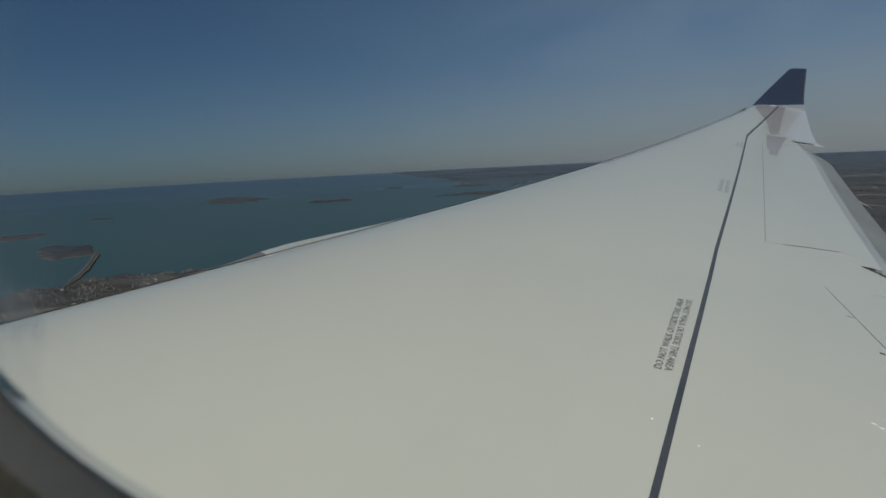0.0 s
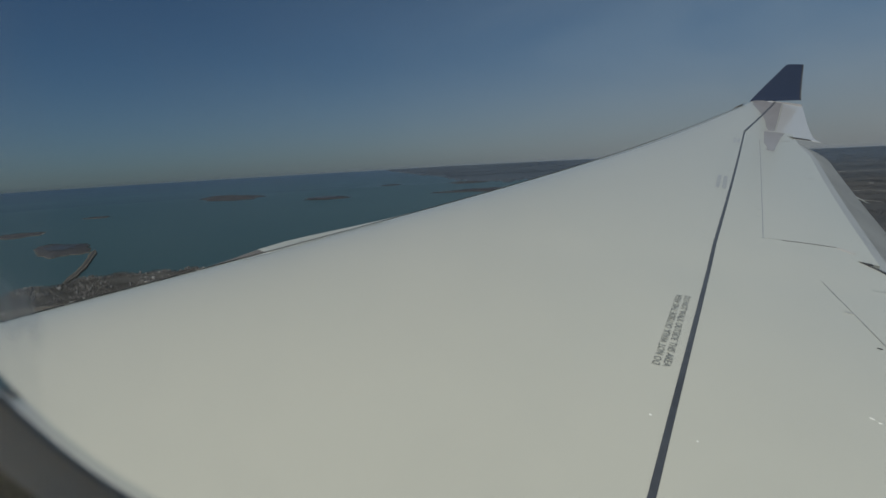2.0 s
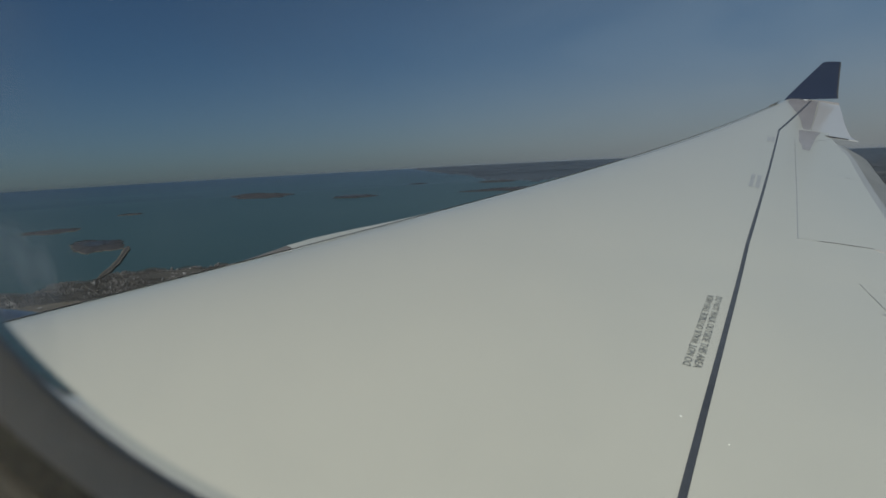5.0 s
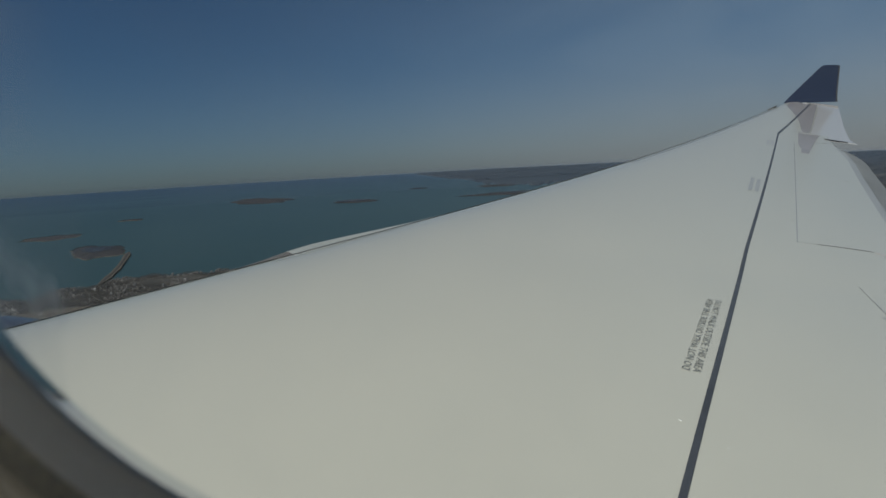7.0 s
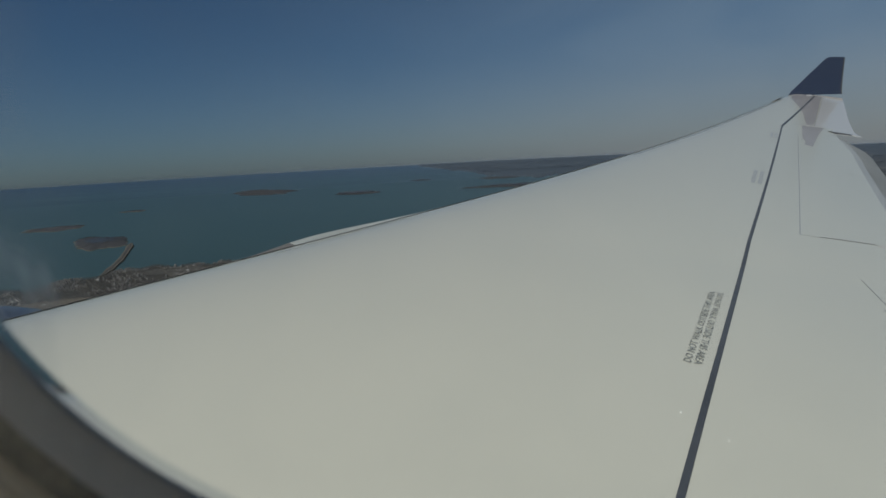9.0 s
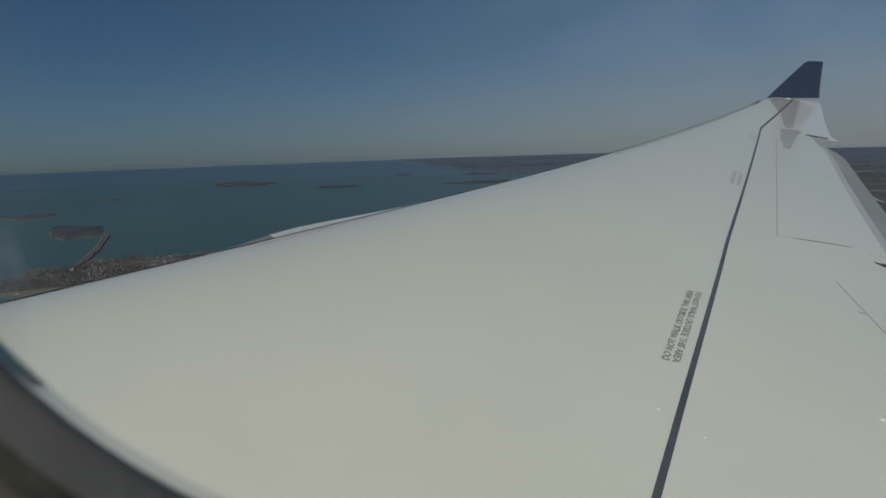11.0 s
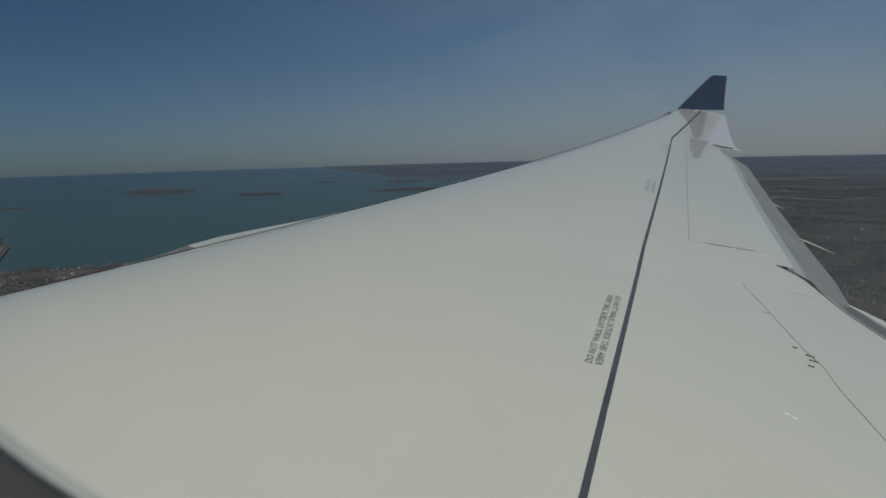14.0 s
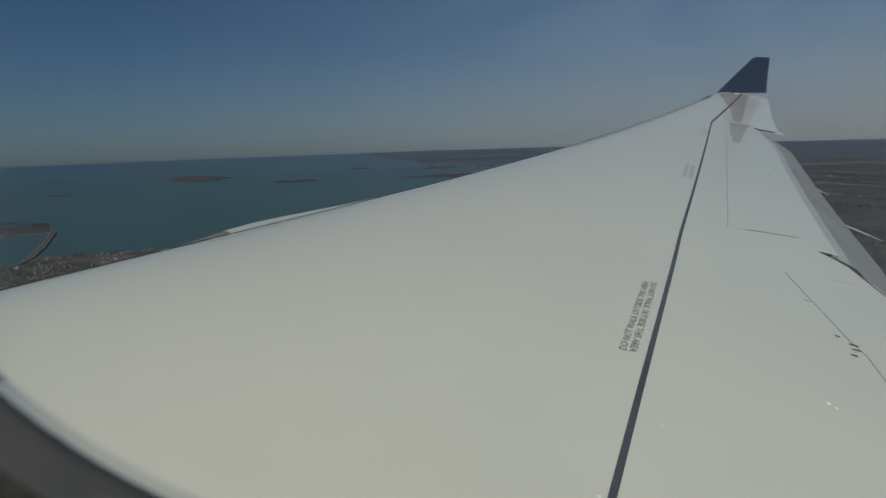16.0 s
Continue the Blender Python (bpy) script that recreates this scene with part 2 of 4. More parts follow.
def water_material():
    m = material("sea_water", (0.032, 0.060, 0.051), 0.28, 0, (0.004, 0.8), (0.02, 0.3), 0, 0, (0.039, 0.069, 0.058))
    nt = m.node_tree
    b = nt.nodes["Principled BSDF"]
    b.inputs["IOR"].default_value = 1.33
    how_far = nt.nodes.new("ShaderNodeVectorMath")      # green harbour water; the haze's blue is mixed into the colour with distance
    how_far.operation = "LENGTH"
    nt.links.new(nt.nodes["Texture Coordinate"].outputs["Object"], how_far.inputs[0])
    haze_share = nt.nodes.new("ShaderNodeMapRange")
    haze_share.interpolation_type = "SMOOTHSTEP"
    haze_share.inputs["From Min"].default_value, haze_share.inputs["From Max"].default_value = 700, 3600
    nt.links.new(how_far.outputs["Value"], haze_share.inputs["Value"])
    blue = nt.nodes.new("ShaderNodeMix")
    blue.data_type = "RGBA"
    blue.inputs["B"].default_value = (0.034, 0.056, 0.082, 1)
    nt.links.new(haze_share.outputs["Result"], blue.inputs["Factor"])
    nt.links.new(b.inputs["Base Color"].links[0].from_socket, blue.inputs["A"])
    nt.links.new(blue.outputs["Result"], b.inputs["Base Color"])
    b.inputs["Specular IOR Level"].default_value = 0.28
    co = nt.nodes["Texture Coordinate"]
    n = nt.nodes.new("ShaderNodeTexNoise")
    n.inputs["Scale"].default_value = 0.55
    n.inputs["Detail"].default_value = 6
    nt.links.new(co.outputs["Object"], n.inputs["Vector"])
    bp = nt.nodes.new("ShaderNodeBump")
    bp.inputs["Strength"].default_value = 0.18
    bp.inputs["Distance"].default_value = 0.3
    nt.links.new(n.outputs["Fac"], bp.inputs["Height"])
    nt.links.new(bp.outputs["Normal"], b.inputs["Normal"])
    return m


# distant land and trees: the haze is put into their colour, bluer further out
hazed_wood = material("hazed_far_woodland", (0.058, 0.076, 0.098), 0.95, 0, (0.006, 0.7), (0.05, 0.5), 0, 0, (0.072, 0.086, 0.102), (0.3, 1, 1))
hazed_mid_wood = material("hazed_inland_woodland", (0.057, 0.069, 0.085), 0.95, 0, (0.007, 0.8), (0.07, 0.6), 0, 0, (0.072, 0.077, 0.083), (0.4, 1, 1))
hazed_mid_trees = varied(material("hazed_inland_trees", (0.077, 0.085, 0.099), 0.95, 0, (0.009, 1.0), (0.06, 0.5), 0, 0, (0.068, 0.077, 0.090)), 0.88, 1.15)
hazed_trees = varied(material("hazed_trees", (0.058, 0.080, 0.112), 0.95, 0, (0.006, 1.0), (0.05, 0.5), 0, 0, (0.080, 0.092, 0.112)), 0.9, 1.12)
sea_water = water_material()


def pane_material():
    """Clear acrylic with a faint dusty veil."""
    m = bpy.data.materials.new("window_acrylic")
    m.use_nodes = True
    nt = m.node_tree
    nt.nodes.clear()
    out = nt.nodes.new("ShaderNodeOutputMaterial")
    clear = nt.nodes.new("ShaderNodeBsdfTransparent")
    clear.inputs["Color"].default_value = (0.94, 0.96, 0.95, 1)
    dust = nt.nodes.new("ShaderNodeBsdfTranslucent")
    dust.inputs["Color"].default_value = (0.93, 0.95, 0.95, 1)
    co = nt.nodes.new("ShaderNodeTexCoord")
    n = nt.nodes.new("ShaderNodeTexNoise")
    n.inputs["Scale"].default_value = 16
    n.inputs["Detail"].default_value = 4
    n.inputs["Distortion"].default_value = 0.8
    nt.links.new(co.outputs["Object"], n.inputs["Vector"])
    mr = nt.nodes.new("ShaderNodeMapRange")
    mr.inputs["From Min"].default_value, mr.inputs["From Max"].default_value = 0.45, 0.80
    mr.inputs["To Min"].default_value, mr.inputs["To Max"].default_value = 0.013, 0.078
    nt.links.new(n.outputs["Fac"], mr.inputs["Value"])
    tall = nt.nodes.new("ShaderNodeMapping")
    tall.inputs["Scale"].default_value = (1.0, 1.0, 0.28)
    nt.links.new(co.outputs["Object"], tall.inputs["Vector"])
    wipe = nt.nodes.new("ShaderNodeTexNoise")
    wipe.inputs["Scale"].default_value = 70
    wipe.inputs["Detail"].default_value = 3
    wipe.inputs["Distortion"].default_value = 1.2
    nt.links.new(tall.outputs["Vector"], wipe.inputs["Vector"])
    axes = nt.nodes.new("ShaderNodeSeparateXYZ")
    nt.links.new(co.outputs["Object"], axes.inputs["Vector"])
    side = nt.nodes.new("ShaderNodeMapRange")
    side.interpolation_type = "SMOOTHSTEP"
    side.inputs["From Min"].default_value, side.inputs["From Max"].default_value = -0.098, -0.142
    nt.links.new(axes.outputs["X"], side.inputs["Value"])
    streak = nt.nodes.new("ShaderNodeMapRange")
    streak.inputs["From Min"].default_value, streak.inputs["From Max"].default_value = 0.40, 0.75
    streak.inputs["To Min"].default_value, streak.inputs["To Max"].default_value = 0.10, 0.34
    nt.links.new(wipe.outputs["Fac"], streak.inputs["Value"])
    smear = nt.nodes.new("ShaderNodeMath")
    smear.operation = "MULTIPLY_ADD"
    nt.links.new(side.outputs["Result"], smear.inputs[0])
    nt.links.new(streak.outputs["Result"], smear.inputs[1])
    nt.links.new(mr.outputs["Result"], smear.inputs[2])
    total = smear.outputs["Value"]
    # finger marks and dried drops: middle, half width, half height, lean, strength
    for x, z, w, h, lean, strength in ((-0.1235, -0.017, 0.0045, 0.012, 10, 0.38), (-0.1175, -0.020, 0.0040, 0.011, 8, 0.38), (-0.131, -0.010, 0.0040, 0.012, 14, 0.3)):
        put = nt.nodes.new("ShaderNodeMapping")
        put.vector_type = "TEXTURE"
        put.inputs["Location"].default_value = (x, 0.156, z)
        put.inputs["Rotation"].default_value = (0, radians(-lean), 0)
        put.inputs["Scale"].default_value = (w, 1, h)
        nt.links.new(co.outputs["Object"], put.inputs["Vector"])
        ball = nt.nodes.new("ShaderNodeTexGradient")
        ball.gradient_type = "SPHERICAL"
        nt.links.new(put.outputs["Vector"], ball.inputs["Vector"])
        uneven = nt.nodes.new("ShaderNodeMath")
        uneven.operation = "MULTIPLY"
        nt.links.new(ball.outputs["Fac"], uneven.inputs[0])
        nt.links.new(wipe.outputs["Fac"], uneven.inputs[1])
        plus = nt.nodes.new("ShaderNodeMath")
        plus.operation = "MULTIPLY_ADD"
        plus.inputs[1].default_value = strength
        nt.links.new(uneven.outputs["Value"], plus.inputs[0])
        nt.links.new(total, plus.inputs[2])
        total = plus.outputs["Value"]
    mix = nt.nodes.new("ShaderNodeMixShader")
    nt.links.new(total, mix.inputs["Fac"])
    nt.links.new(clear.outputs["BSDF"], mix.inputs[1])
    nt.links.new(dust.outputs["BSDF"], mix.inputs[2])
    nt.links.new(mix.outputs["Shader"], out.inputs["Surface"])
    return m


acrylic = pane_material()


def clear_material(name, rough):
    """Clear acrylic that bends the light."""
    m = bpy.data.materials.new(name)
    m.use_nodes = True
    nt = m.node_tree
    nt.nodes.clear()
    out = nt.nodes.new("ShaderNodeOutputMaterial")
    bend = nt.nodes.new("ShaderNodeBsdfRefraction")
    bend.inputs["Color"].default_value = (0.985, 0.99, 0.99, 1) if rough == 0 else (0.76, 0.79, 0.82, 1)
    bend.inputs["Roughness"].default_value = rough
    bend.inputs["IOR"].default_value = 1.49
    nt.links.new(bend.outputs["BSDF"], out.inputs["Surface"])
    return m


clear_acrylic = clear_material("clear_acrylic", 0.0)
ground_acrylic = clear_material("ground_acrylic", 0.09)

# ---- the sea and the land below, in a reduced scale under the wing ----
DEEP = 75.0      # the water lies so far below the window
DIP = 1.3        # the sea's edge lies so many degrees below the level
REACH = DEEP / math.tan(radians(DIP))


def spot(az, dep):
    """The place on the water at a bearing (degrees right of straight out) and degrees below the horizon."""
    d = DEEP / math.tan(radians(dep + DIP))
    return d * math.sin(radians(az)), d * math.cos(radians(az))


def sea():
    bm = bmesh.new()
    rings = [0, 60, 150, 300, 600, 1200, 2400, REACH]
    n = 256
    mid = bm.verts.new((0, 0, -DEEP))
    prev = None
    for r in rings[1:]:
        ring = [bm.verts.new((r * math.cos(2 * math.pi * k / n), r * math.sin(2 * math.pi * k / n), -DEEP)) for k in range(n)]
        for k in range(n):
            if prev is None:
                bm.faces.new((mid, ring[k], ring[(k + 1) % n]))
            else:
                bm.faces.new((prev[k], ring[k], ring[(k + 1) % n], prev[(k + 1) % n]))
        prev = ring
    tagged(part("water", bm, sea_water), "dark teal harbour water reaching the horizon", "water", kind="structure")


sea()


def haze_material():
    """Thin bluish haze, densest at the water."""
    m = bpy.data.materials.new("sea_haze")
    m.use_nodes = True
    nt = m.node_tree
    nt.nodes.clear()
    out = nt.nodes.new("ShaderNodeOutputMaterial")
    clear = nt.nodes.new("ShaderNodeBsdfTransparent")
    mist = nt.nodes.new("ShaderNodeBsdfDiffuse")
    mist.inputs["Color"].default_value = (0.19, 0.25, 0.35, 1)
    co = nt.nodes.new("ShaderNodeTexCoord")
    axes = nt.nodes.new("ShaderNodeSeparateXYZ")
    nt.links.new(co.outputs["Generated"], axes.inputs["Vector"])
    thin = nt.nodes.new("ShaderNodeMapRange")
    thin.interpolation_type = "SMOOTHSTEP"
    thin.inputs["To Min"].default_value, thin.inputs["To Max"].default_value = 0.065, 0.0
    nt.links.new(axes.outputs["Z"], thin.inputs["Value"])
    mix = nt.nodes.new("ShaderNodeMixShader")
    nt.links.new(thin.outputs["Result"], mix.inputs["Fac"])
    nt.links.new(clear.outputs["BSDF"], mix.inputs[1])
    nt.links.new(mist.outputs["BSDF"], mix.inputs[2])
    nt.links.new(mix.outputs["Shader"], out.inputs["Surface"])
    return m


sea_haze = haze_material()


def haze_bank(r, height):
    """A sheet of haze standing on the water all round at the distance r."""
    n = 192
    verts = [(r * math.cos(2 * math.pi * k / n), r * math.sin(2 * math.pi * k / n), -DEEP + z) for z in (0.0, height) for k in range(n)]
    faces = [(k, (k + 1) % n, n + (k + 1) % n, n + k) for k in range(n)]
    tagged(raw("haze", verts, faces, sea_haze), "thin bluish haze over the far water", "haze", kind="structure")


# rings of tinted see-through sheet, added to stand in for distance haze
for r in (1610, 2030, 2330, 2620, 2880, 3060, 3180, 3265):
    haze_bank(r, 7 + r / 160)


def wobble(x, y, scale, seed=0.0):
    return noise.noise(Vector((x * scale, y * scale, seed)))


def island(name, az, dep, half_az, half_dep, rise, label, tilt=0.0, sandy=0.0, seed=1.0, material_=None):
    """A low island: bearings and depressions give its middle and half size; its shore is uneven, its back rises."""
    cx, cy = spot(az, dep)
    ax, ay = spot(az + half_az, dep)
    nx, ny = spot(az, dep - half_dep)
    fx, fy = spot(az, dep + half_dep)
    u = Vector((ax - cx, ay - cy))
    v = Vector((nx - fx, ny - fy)) * 0.5
    n, m = 96, 9
    verts, faces = [], []
    for j in range(m + 1):
        f = 1 - j / m
        for k in range(n):
            a = 2 * math.pi * k / n
            w = 1 + 0.50 * noise.noise(Vector((math.cos(a) * 1.6, math.sin(a) * 1.6, seed))) + 0.22 * noise.noise(Vector((math.cos(a) * 5, math.sin(a) * 5, seed)))
            p = Vector((cx, cy)) + (u * math.cos(a) + v * (math.sin(a) + tilt * math.cos(a))) * f * w
            h = rise * (1 - f ** 3) * (0.75 + 0.5 * wobble(p.x, p.y, 5 / u.length, seed)) - (0.2 if j == 0 else 0)
            verts.append((p.x, p.y, -DEEP + h))
    for j in range(m):
        for k in range(n):
            faces.append((j * n + k, j * n + (k + 1) % n, (j + 1) * n + (k + 1) % n, (j + 1) * n + k))
    faces.append(tuple(m * n + k for k in range(n)))
    ob = raw(name, verts, faces, material_ or island_brown, None, "", True)
    if sandy:
        verts2, faces2 = [], []
        for j, (f, h) in enumerate(((1.0 + sandy, -0.1), (0.97, 0.45))):
            for k in range(n):
                a = 2 * math.pi * k / n
                w = 1 + 0.50 * noise.noise(Vector((math.cos(a) * 1.6, math.sin(a) * 1.6, seed))) + 0.22 * noise.noise(Vector((math.cos(a) * 5, math.sin(a) * 5, seed)))
                p = Vector((cx, cy)) + (u * math.cos(a) + v * (math.sin(a) + tilt * math.cos(a))) * f * w
                verts2.append((p.x, p.y, -DEEP + h))
        for k in range(n):
            faces2.append((k, (k + 1) % n, n + (k + 1) % n, n + k))
        raw("shore", verts2, faces2, sand, ob, "pale sandy shore")
    return tagged(ob, label, "island", "islands in the harbour", "structure")


island("island", -21.8, 1.55, 2.35, 0.20, 4.6, "low scrub-covered dark island in the harbour", -0.35, 0.0, 2.0)
island("island", -14.2, 2.08, 2.0, 0.11, 2.6, "long thin dark island in the harbour", -0.25, 0.0, 5.0)
island("island", -34.3, 4.45, 2.15, 0.44, 2.4, "dark wooded island at the end of a causeway", -0.12, 0.005, 8.0)
island("island", -37.2, 3.10, 1.9, 0.15, 1.5, "low dark island with a sandy shore", 0.1, 0.03, 12.0)
island("island", -31.6, 2.28, 0.85, 0.06, 1.0, "very small far islet", 0.0, 0.02, 14.0)
island("island", -8.6, 1.30, 0.8, 0.04, 2.0, "small far islet", 0.0, 0.0, 16.0)
island("island", -2.0, 1.42, 1.7, 0.07, 2.6, "narrow dark island off the far shore", 0.0, 0.0, 18.0)
island("island", 0.2, 2.12, 5.4, 0.12, 3.2, "long dark spit of land with a thin point", 0.3, 0.0, 21.0)
island("island", 9.0, 2.05, 3.6, 0.36, 3.6, "dark wooded headland joining the spit", 0.0, 0.0, 24.0)


def land_height(x, y, rise=4.5, seed=3.0):
    return 0.5 + rise * (0.55 + 0.6 * wobble(x, y, 0.004, seed) + 0.3 * wobble(x, y, 0.02, seed)) * min(1.0, math.hypot(x, y) / 700)


def mainland(name, az0, az1, d0, d1, edge, rise, label, seed, mat=None):
    """A stretch of coast as a polar grid; edge(az) is the distance of its near shore."""
    na, nd = 150, 60
    verts, faces = [], []
    for i in range(na + 1):
        az = az0 + (az1 - az0) * i / na
        near = max(d0, edge(az))
        for j in range(nd + 1):
            d = near * (d1 / near) ** (j / nd)
            x, y = d * math.sin(radians(az)), d * math.cos(radians(az))
            grow = min(1.0, j / 4) * min(1.0, i / 3) * min(1.0, (na - i) / 3)
            verts.append((x, y, -DEEP + (grow * land_height(x, y, rise, seed) if grow else -0.2)))
    for i in range(na):
        for j in range(nd):
            a = i * (nd + 1) + j
            faces.append((a, a + 1, a + nd + 2, a + nd + 1))
    return tagged(raw(name, verts, faces, mat or land_brown, None, "", True), label, "land", kind="structure")


def coast(a, d, slope):
    """Distance of the mainland's near side, drawn back where the harbour opens."""
    return d if a > 17 else d + (17 - a) ** 2 * slope


mainland("ground", 12.5, 130, 25, 1180, lambda a: coast(a, 25, 12) + (0 if a > 17 else 30 * wobble(a, 0, 1.2)), 4.5, "dark winter-brown mainland with woods and clearings", 3.0)
mainland("ground", 12.7, 130, 1000, 2150, lambda a: coast(a, 1080 + 90 * wobble(a, 0, 0.8, 6), 10), 4.5, "wooded mainland further inland, lightly haze-tinted in its colour", 3.0, hazed_mid_wood)
mainland("ground", 13.0, 130, 1600, REACH - 25, lambda a: coast(a, 1880 + 160 * wobble(a, 0, 0.7, 2), 8), 4.5, "far wooded mainland reaching the horizon, haze blue in its colour", 3.0, hazed_wood)


def shore(a):
    """Distance of the far shore at a bearing."""
    out = 4720 - 2250 * min(1.0, max(0.0, (a + 8.8) / 6)) ** 0.6 - 60 * max(0.0, a + 3) + 240 * wobble(a, 0, 0.55, 4) + 120 * wobble(a, 0, 2.3, 4)
    return out * REACH / 4774


mainland("ground", -9.0, 13.5, 1200, REACH - 25, shore, 3.5, "dark far shore below the horizon", 7.0, hazed_wood)


def town_edge(az):
    """Depression of the town's far shore."""
    if az < -31:
        return 6.72 + 0.07 * (-31 - az) + 0.40 * wobble(az, 0, 0.5, 9)
    return 6.72 + 0.010 * (az + 31) ** 2 + 0.40 * wobble(az, 0, 0.5, 9)


def town_ground():
    na, nd = 110, 40
    verts, faces = [], []
    for i in range(na + 1):
        az = -62 + 44 * i / na
        far = DEEP / math.tan(radians(town_edge(az) + DIP))
        for j in range(nd + 1):
            d = far + (150 - far) * j / nd
            x, y = d * math.sin(radians(az)), d * math.cos(radians(az))
            g = min(1.0, j / 3) * min(1.0, (na - i) / 4)
            verts.append((x, y, -DEEP + (0.4 + 2.2 * g * (0.5 + 0.7 * wobble(x, y, 0.02, 11)) if g else -0.2)))
    for i in range(na):
        for j in range(nd):
            a = i * (nd + 1) + j
            faces.append((a, a + nd + 1, a + nd + 2, a + 1))
    tagged(raw("ground", verts, faces, town_earth, None, "", True), "built-up brown peninsula with streets and yards", "land", kind="structure")


town_ground()


def ribbon(name, points, width, lift, mat, label, category="road", kind="structure", depth=0.5):
    """A raised strip along bearings and depressions, smoothed between them."""
    pts = [Vector(spot(*p)) for p in points]
    line = []
    for i in range(len(pts) - 1):
        a, b = pts[max(i - 1, 0)], pts[min(i + 2, len(pts) - 1)]
        for k in range(10):
            t = k / 10
            p, q = pts[i], pts[i + 1]
            line.append(0.5 * (2 * p + (q - a) * t + (2 * a - 5 * p + 4 * q - b) * t * t + (3 * p - a - 3 * q + b) * t ** 3))
    line.append(pts[-1])
    verts, faces = [], []
    for i, p in enumerate(line):
        d = (line[min(i + 1, len(line) - 1)] - line[max(i - 1, 0)]).normalized()
        s = Vector((-d.y, d.x)) * width * 0.5 * (1 + 0.35 * wobble(p.x, p.y, 0.05, 3)) * min(1.0, (i + 0.4) / 5, (len(line) - i - 0.6) / 5)
        base = land_height(p.x, p.y) + 0.4 if lift is None else lift
        for q, z in ((p + s * 1.5, base - depth), (p + s, base), (p - s, base), (p - s * 1.5, base - depth)):
            verts.append((q.x, q.y, -DEEP + z))
    for i in range(len(line) - 1):
        for k in range(3):
            faces.append((4 * i + k, 4 * i + k + 1, 4 * i + 5 + k, 4 * i + 4 + k))
    return tagged(raw(name, verts, faces, mat), label, category, kind=kind)


ribbon("causeway", [(-32.1, 4.75), (-32.5, 5.3), (-33.2, 6.1), (-34.7, 7.2)], 4.6, 1.0, sand, "narrow sandy causeway from the town to the island", "causeway", depth=1.3)
ribbon("road", [(-32.1, 4.75), (-32.5, 5.3), (-33.2, 6.1), (-34.7, 7.2)], 1.3, 1.15, island_brown, "dark overgrown road along the causeway", "road", depth=0.1)
ribbon("beach", [(-48, 8.9), (-40, 9.0), (-34, 9.2), (-28, 9.0), (-23.5, 9.1)], 24, 3.1, sand, "pale tan beach and marsh by the town", "beach", depth=1.2)
for k in range(9):
    a = -46 + 2.6 * k
    ribbon("street", [(a, town_edge(a) + 0.25), (a + 0.5, town_edge(a) + 0.9), (a + 1.6 + 0.8 * math.sin(3 * a), town_edge(a + 1) + 1.9)], 0.38, 2.72, street_grey, "pale street running down through the town", "street", depth=0.3)
for k in range(3):
    d = 0.5 + 0.55 * k
    ribbon("street", [(a, town_edge(a) + d) for a in (-48, -43, -38, -34, -30, -27, -25)], 0.38, 2.72, street_grey, "pale street running along the town", "street", depth=0.3)
for k, (pts, w) in enumerate((
        ([(22, 1.80), (25, 1.86), (27.5, 1.82), (30, 1.70), (33, 1.66)], 15), ([(24, 2.5), (27, 2.42), (30, 2.47)], 6),
        ([(25, 3.5), (28, 3.3), (31, 3.45), (36, 3.1)], 6), ([(24, 4.2), (26.5, 4.1), (29, 4.3)], 7), ([(31, 2.0), (33, 2.06), (35, 2.0)], 8), ([(16, 1.25), (19, 1.2), (22, 1.28)], 20), ([(24, 1.15), (27, 1.08), (29, 1.14)], 16), ([(30, 0.85), (34, 0.8), (38, 0.86)], 30), ([(21, 0.72), (24, 0.7), (26, 0.73)], 26), ([(32, 1.3), (35, 1.34), (37, 1.28)], 14), ([(18, 1.62), (20.5, 1.58), (22, 1.64)], 12))):
    ribbon("clearing", pts, w * 0.6, None, bare_earth if k % 3 == 1 else pale_earth, "long pale clearing among dark woods", "clearing", depth=2.5)


# ---- woods and towns, each one joined field ----
ICO = [(0, 0, -1), (0.72, -0.53, -0.45), (-0.28, -0.85, -0.45), (-0.89, 0, -0.45), (-0.28, 0.85, -0.45), (0.72, 0.53, -0.45),
       (0.28, -0.85, 0.45), (-0.72, -0.53, 0.45), (-0.72, 0.53, 0.45), (0.28, 0.85, 0.45), (0.89, 0, 0.45), (0, 0, 1)]
ICO_F = [(0, 1, 2), (1, 0, 5), (0, 2, 3), (0, 3, 4), (0, 4, 5), (1, 5, 10), (2, 1, 6), (3, 2, 7), (4, 3, 8), (5, 4, 9), (1, 10, 6), (2, 6, 7), (3, 7, 8),
         (4, 8, 9), (5, 9, 10), (6, 10, 11), (7, 6, 11), (8, 7, 11), (9, 8, 11), (10, 9, 11)]
rnd = random.Random(7)


